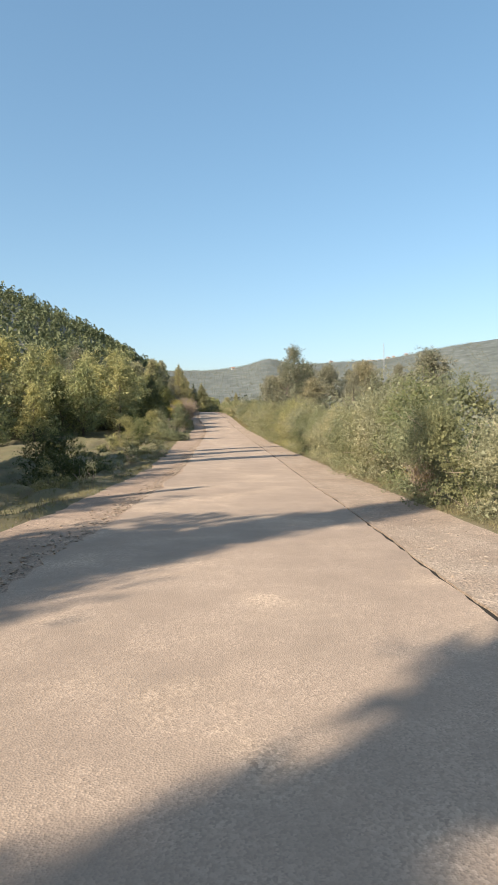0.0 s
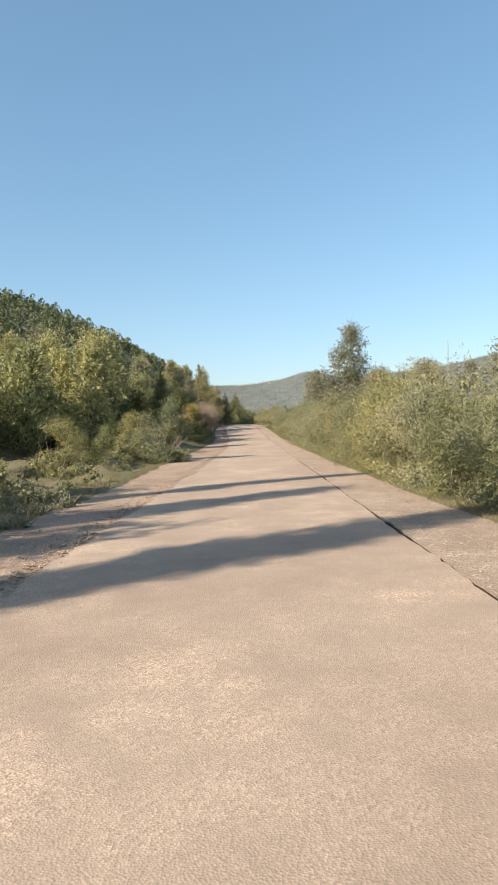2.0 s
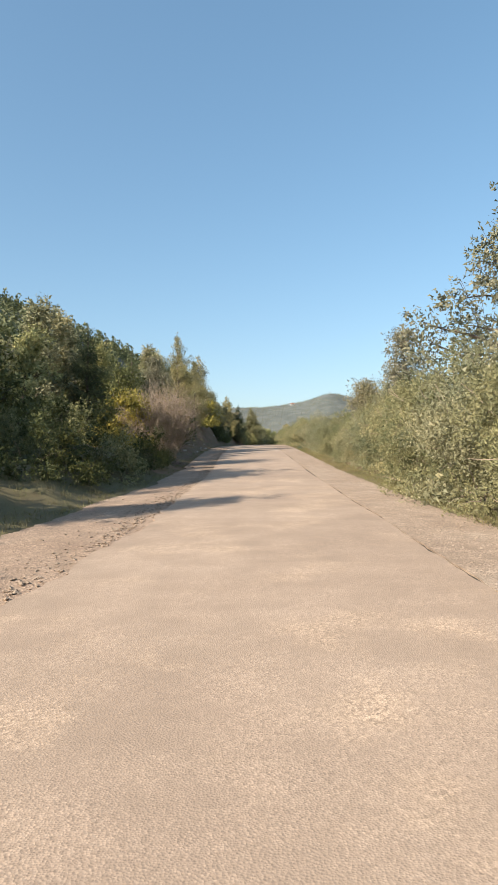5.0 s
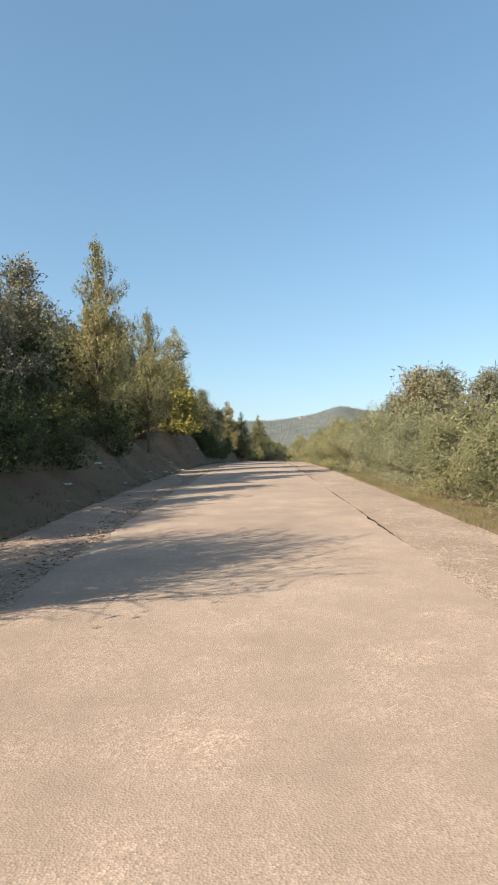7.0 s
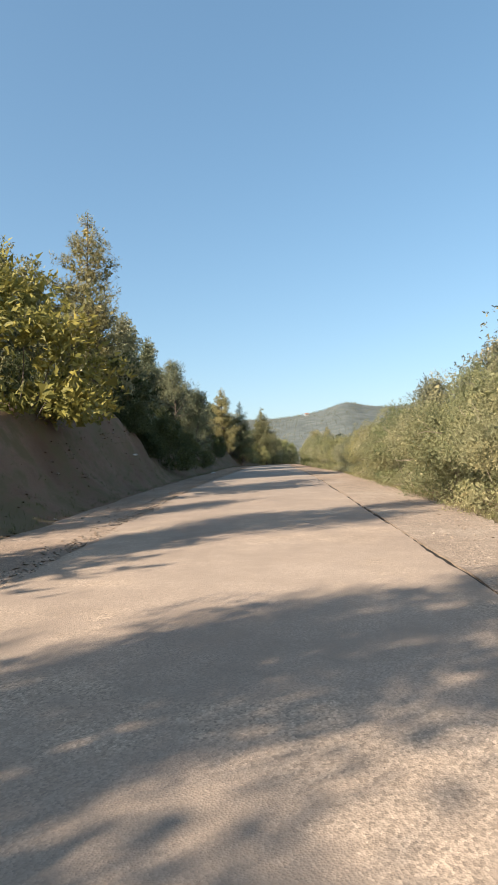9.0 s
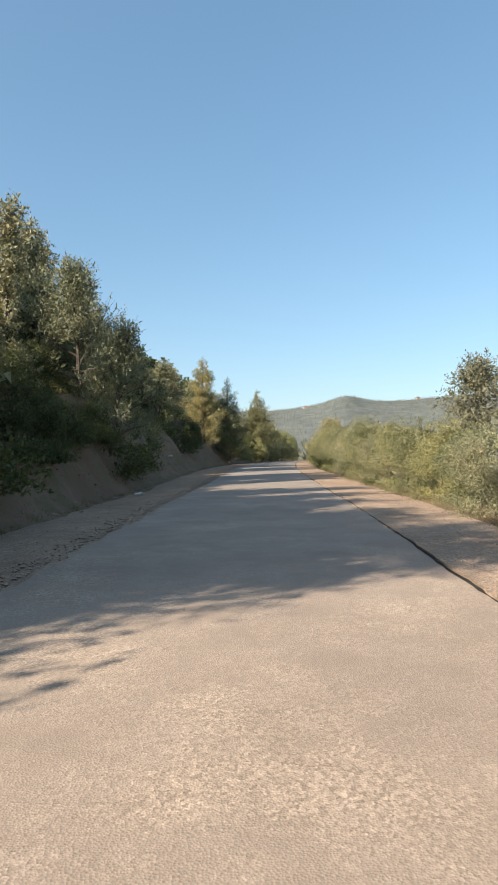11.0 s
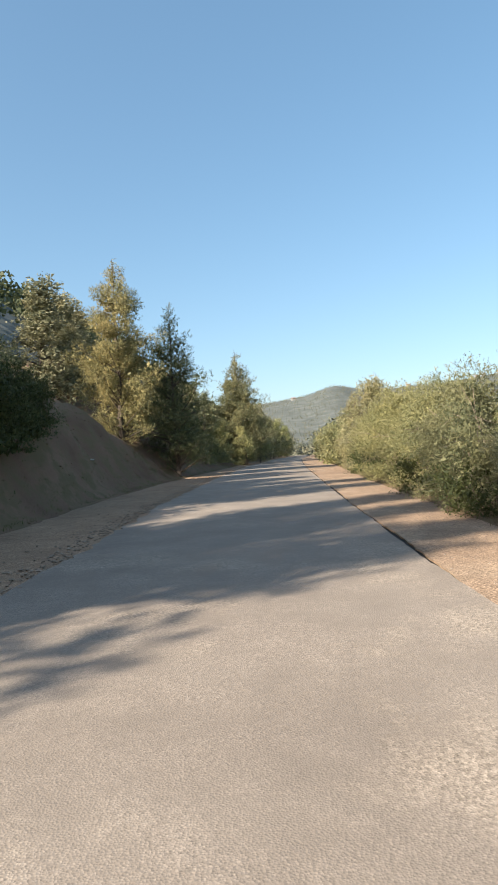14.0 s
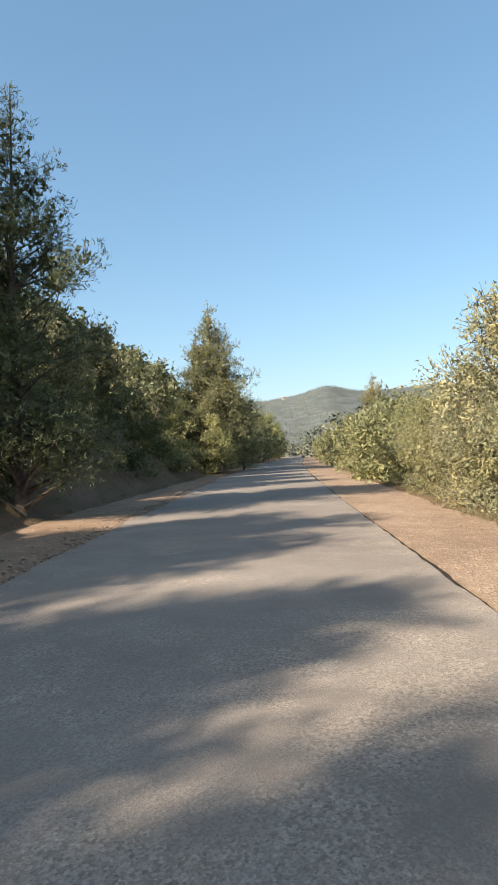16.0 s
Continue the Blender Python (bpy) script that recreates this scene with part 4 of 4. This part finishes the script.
# ---- far woods, joined ----
def wood(name, n, spot, size, leaf_n, seed, label, mat=HAZED_WOOD):
    """Far trees, a ragged cone or dome of a few large leaves each, in one mesh."""
    rg = np.random.default_rng(seed)
    x, y = spot(rg, n)
    z = ground_z(x, y)
    h = size * rg.uniform(0.6, 1.25, n)
    t = rg.uniform(0.05, 1.0, (n, leaf_n))
    a = rg.uniform(0, 6.28, (n, leaf_n))
    r = 0.30 * h[:, None] * np.sqrt(np.maximum(0.02, 1 - t ** 1.6)) * rg.uniform(0.6, 1.1, (n, leaf_n))
    c = np.stack([x[:, None] + r * np.cos(a), y[:, None] + r * np.sin(a), z[:, None] + t * h[:, None]], -1).reshape(-1, 3)
    o = np.stack([np.cos(a), np.sin(a), 0.5 + 0 * a], -1).reshape(-1, 3)
    v, f = leaves(rg, c, size * (0.13 if leaf_n > 40 else 0.28), 0.8, 0.3, o)
    return tagged(mesh_object(name, v, f, mat), label, "forest", kind="stuff")


def on_left(rg, n):
    y = 66 + 514 * rg.uniform(0, 1, n)
    return rx(y) - 36 - 120 * rg.uniform(0, 1, n), y


def on_right(rg, n):
    y = rg.uniform(40, 900, n)
    return rx(y) + 24 + 560 * rg.uniform(0, 1, n) ** 1.4, y


def far_off(rg, n):
    y = rg.uniform(330, 1420, n)
    return rg.uniform(-420, 620, n) * (0.3 + 0.7 * y / 1420), y


wood("hillside_forest", 2400, on_left, 6.5, 76, 11, "dark green pine forest covering the valley side", DARKNEEDLE)
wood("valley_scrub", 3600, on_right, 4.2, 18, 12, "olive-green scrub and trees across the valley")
def past_the_bend(rg, n):
    y = rg.uniform(300, 560, n)
    return rx(y) + 6 + rg.uniform(0, 110, n), y


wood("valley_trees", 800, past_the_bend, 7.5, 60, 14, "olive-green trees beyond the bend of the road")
wood("distant_forest", 19000, far_off, 3.0, 7, 13, "scrub on the distant hills, its green greyed for haze")

# ---- loose gravel and grass ----
stones("gravel_left", 6000, lambda r, y: left_edge(y) + 0.15 - np.abs(r.normal(0, 0.75, len(y))), 0.015, 31, "loose pale gravel along the road's edge")
stones("rubble_edge", 8600, lambda r, y: left_edge(y) - 0.05 - np.abs(r.normal(0, 0.24, len(y))), 0.023, 33, "coarse broken stone along the asphalt's edge")
stones("bank_litter", 70, lambda r, y: foot(y) + 0.5 - r.uniform(0, 2.0, len(y)), 0.07, 34, "scattered pale stones at the foot of the bank", y0=94, y1=165)
stones("rubble_right", 3200, lambda r, y: crack(y) + 0.12 + r.uniform(0, 1, len(y)) ** 1.6 * 1.1, 0.019, 36, "pale broken stone beside the crack", y0=2.0, y1=130.0)
stones("gravel_right", 6500, lambda r, y: crack(y) + 0.1 + np.abs(r.normal(0, 0.9, len(y))).clip(0, 2.1), 0.014, 32, "loose pale gravel on the shoulder")


stones("bank_clods", 5200, lambda r, y: foot(y) - r.uniform(0.0, 1.0, len(y)) ** 1.4 * 3.4, 0.035, 35, "clods of dry earth and stones on the bank", EARTH, 94, 240)


def tufts(name, n, u_of, size, mat, seed, label, y0, y1):
    rg = np.random.default_rng(seed)
    y = rg.uniform(y0, y1, n)
    x = rx(y) + u_of(rg, y)
    z = ground_z(x, y)
    k = 9
    c = np.repeat(np.stack([x, y, z + size * 0.35], -1), k, 0) + rg.normal(0, 1, (n * k, 3)) * (0.07, 0.07, 0.02)
    o = rg.normal(0, 0.35, (n * k, 3)) + (0, 0, 1)
    v, f = leaves(rg, c, size, 0.09, 1.2, o, 0.0, True)
    return tagged(mesh_object(name, v, f, mat), label, "grass", kind="stuff")


tufts("grass_right", 6000, lambda r, y: verge(y) + r.uniform(-0.15, 0.9, len(y)), 0.065, GRASS, 41, "short green grass along the hedge's foot", 40, 150)
tufts("grass_verge", 6500, lambda r, y: verge(y) + r.uniform(-0.12, 0.6, len(y)), 0.09, DRYGRASS, 43, "short dry grass at the shoulder's edge", 8, 240)
tufts("grass_green", 4200, lambda r, y: foot(y) + 0.1 - r.uniform(0.0, 1.0, len(y)) ** 1.3 * 11, 0.08, GRASS, 44, "short green grass on the verge and bank", 4, 96)
tufts("weeds_bank", 4500, lambda r, y: foot(y) - r.uniform(0.0, 1.0, len(y)) ** 1.6 * 3.2, 0.085, GRASS, 45, "sparse weeds on the shaded bank", 94, 240)
tufts("grass_left", 3600, lambda r, y: foot(y) - r.uniform(0.0, 1.0, len(y)) ** 1.5 * 9, 0.12, DRYGRASS, 42, "dry yellowish grass on the verge", 6, 90)


# ---- far off: the mast, the pit and the houses on the hill ----
STEEL = bark_material("galvanised_steel", (0.26, 0.27, 0.28), (0.34, 0.35, 0.36))
CLAY = ground_material("pale_clay_cut", (0.357, 0.264, 0.187), (0.442, 0.340, 0.246), (0.527, 0.425, 0.323), scale=0.08)
LIME = bark_material("limewashed_wall", (0.306, 0.289, 0.264), (0.374, 0.357, 0.327))
ROOF = bark_material("clay_roof_tiles", (0.255, 0.119, 0.076), (0.357, 0.187, 0.119))
mast = tagged(new("radio_mast"), "thin grey steel lattice mast standing behind the trees", "mast")
corners = [(0.45 * math.cos(a), 0.45 * math.sin(a)) for a in (0.3, 2.4, 4.5)]
for cx_, cy_ in corners:
    v, f = tubes([[((cx_ * k, cy_ * k, 21.5 * (1 - k) / 0.75), 0.024) for k in (1.0, 0.75, 0.5, 0.25)]], 5)
    mesh_object("leg", v, f, STEEL, mast)
for i in range(16):
    k0, k1 = 1 - 0.75 * i / 16, 1 - 0.75 * (i + 1) / 16
    rungs = []
    for a, b in ((0, 1), (1, 2), (2, 0)):
        rungs.append([((corners[a][0] * k0, corners[a][1] * k0, 21.5 * (1 - k0) / 0.75), 0.014), ((corners[b][0] * k1, corners[b][1] * k1, 21.5 * (1 - k1) / 0.75), 0.014)])
    v, f = tubes(rungs, 4)
    mesh_object("brace", v, f, STEEL, mast)
mast.matrix_basis = Matrix.Translation((53.4, 171.8, float(ground_z(53.4, 171.8)) - 0.1))


def on_hill(bearing, r):
    b = radians(bearing)
    x, y = 4 + r * math.sin(b), 100 + r * math.cos(b)
    return x, y, float(ground_z(x, y))


def pit(b0, b1, r0, r1):
    """A bare clay cut laid 0.5 m over the slope, with a ragged outline."""
    rg = np.random.default_rng(5)
    n, m = 26, 7
    v = []
    for i in range(n):
        wob = rg.normal(0, 5)
        for j in range(m):
            b = radians(b0 + (b1 - b0) * i / (n - 1))
            r = r0 + (r1 - r0) * j / (m - 1) * math.sin(math.pi * (i + 0.6) / n) + wob * (j > 0)
            x, y = 4 + r * math.sin(b), 100 + r * math.cos(b)
            v.append((x, y, float(ground_z(x, y)) + 1.6 + rg.normal(0, 0.4)))
    return mesh_object("clay_pit", v, grid_faces(n, m), CLAY)


tagged(pit(16.4, 18.6, 1215, 1268), "pale bare clay cut on the far hilltop", "clay pit", kind="structure")


def house(w, d, h):
    root = new("house")
    b = np.array([(x, y, z) for z in (-2, h) for x, y in ((-w, -d), (w, -d), (w, d), (-w, d))], float)
    sides = [(0, 1, 5, 4), (1, 2, 6, 5), (2, 3, 7, 6), (3, 0, 4, 7), (4, 5, 6, 7)]
    mesh_object("wall", b, np.array(sides), LIME, root)
    e = 0.4
    r = np.array([(-w - e, -d - e, h), (w + e, -d - e, h), (w + e, d + e, h), (-w - e, d + e, h), (-w - e, 0, h + d * 0.6), (w + e, 0, h + d * 0.6)], float)
    mesh_object("roof", r, [np.array([(0, 1, 5, 4), (2, 3, 4, 5), (3, 2, 1, 0)]), np.array([(0, 4, 3), (1, 2, 5)])], ROOF, root)
    for x in (-0.55, 0.0, 0.55):
        q = np.array([(x * w - 0.5, -d - 0.03, 1.0), (x * w + 0.5, -d - 0.03, 1.0), (x * w + 0.5, -d - 0.03, 2.2), (x * w - 0.5, -d - 0.03, 2.2)])
        mesh_object("window", np.concatenate([q, q + (0, 0.2, 0)]), np.array([(0, 1, 2, 3), (4, 7, 6, 5), (0, 4, 5, 1), (3, 2, 6, 7), (0, 3, 7, 4), (1, 5, 6, 2)]), BARK, root)
    return tagged(root, "small white house with a clay tile roof on the far hilltop", "house", group="houses on the hill")


first = house(3.2, 2.4, 3.0)
for i, (b, r, a) in enumerate(((18.9, 1235, 0.2), (19.4, 1222, -0.3), (20.6, 1230, 0.1), (13.4, 1205, 0.4), (3.6, 1120, 0.3))):
    m = Matrix.Translation(on_hill(b, r)) @ Euler((0, 0, a)).to_matrix().to_4x4()
    if i:
        copy_thing(first, m)
    else:
        first.matrix_basis = m


# ---- small things on the verges ----
def agave(blades, size):
    """A rosette of thick pointed leaves, each bent a little outwards."""
    root, rg = new("agave"), np.random.default_rng(8)
    for i in range(blades):
        a, rise = i * 2.4, 0.35 + 1.3 * i / blades
        way = np.array((math.cos(a), math.sin(a), rise))
        way /= np.linalg.norm(way)
        side = np.array((-math.sin(a), math.cos(a), 0.0))
        up_ = np.cross(way, side)
        ln, v = size * rg.uniform(0.8, 1.1), []
        for t, w in ((0.0, 0.5), (0.35, 1.0), (0.7, 0.7), (1.0, 0.04)):
            mid = way * ln * t - np.array((0, 0, 0.22 * ln * t * t))
            v += [mid - side * 0.09 * w * size, mid + up_ * 0.03 * w * size, mid + side * 0.09 * w * size, mid - up_ * 0.045 * w * size]
        f = [(k * 4 + j, k * 4 + (j + 1) % 4, k * 4 + 4 + (j + 1) % 4, k * 4 + 4 + j) for k in range(3) for j in range(4)]
        mesh_object("leaf", v, np.array(f), AGAVE, root, smooth=True)
    return tagged(root, "small grey-green agave with pointed leaves on the grassy verge", "plant")


AGAVE = leaf_material("agave_leaves", (0.085, 0.111, 0.076), (0.145, 0.170, 0.119), (0.187, 0.204, 0.145), translucent=0.05)
KINDS["agave"] = agave(17, 0.5)
place("agave", verge(121) + 0.15, 121, 1.0, 0.4, sink=0.0)

KINDS["weed"] = bush(68, "verge_weed", 0.55, 0.75, 420, 0.07, THORN, TWIG, 12, label="pale grey-green spiky weed on the road's edge", category="weed", lumps=7)
for u, y, s in ((-4.5, 33.6, 0.8), (-4.8, 35.2, 1.1), (-4.5, 36.6, 1.0), (-4.9, 38.4, 1.2), (-4.6, 40.0, 0.9), (-5.3, 30.6, 1.0), (-5.6, 27.4, 0.9), (-4.4, 21.6, 0.7), (-4.9, 19.0, 1.0)):
    place("weed", u, y, s, turn(), group="verge weeds")


def scrap(seed, size):
    """A crumpled sheet with folds, 3 mm thick."""
    rg = np.random.default_rng(seed)
    n = 6
    gx, gy_ = np.meshgrid(np.linspace(-0.5, 0.5, n), np.linspace(-0.35, 0.35, n))
    top = np.stack([gx + rg.normal(0, 0.04, gx.shape), gy_ + rg.normal(0, 0.04, gx.shape), 0.12 + rg.normal(0, 0.09, gx.shape).clip(-0.11, 0.2)], -1).reshape(-1, 3) * size
    low = top - (0, 0, 0.003)
    f = grid_faces(n, n)
    edge = [k for k in range(n)] + [k * n + n - 1 for k in range(1, n)] + [n * n - 1 - k for k in range(1, n)] + [k * n for k in range(n - 2, 0, -1)]
    rim = np.array([(a, a + n * n, b + n * n, b) for a, b in zip(edge, edge[1:] + edge[:1])])
    ob = mesh_object("litter_scrap", np.concatenate([top, low]), np.concatenate([f, f[:, ::-1] + n * n, rim]), PAPER)
    return tagged(ob, "crumpled off-white paper scrap lying at the foot of the bank", "litter", group="litter along the bank")


PAPER = bark_material("weathered_paper", (0.55, 0.53, 0.50), (0.72, 0.70, 0.67))
rng = np.random.default_rng(21)
for i in range(18):
    ly = float(rng.uniform(108, 128)) if i < 12 else float(rng.uniform(140, 205))
    lx = float(rx(ly) + foot(ly) + rng.uniform(-1.3, 0.7))
    lz = max(float(ground_z(lx, ly)), float(rz(ly)) - 0.02)
    scrap(50 + i, float(rng.uniform(0.16, 0.34))).matrix_basis = pose(lx, ly, lz, 0, 0, float(rng.uniform(0, 360)))
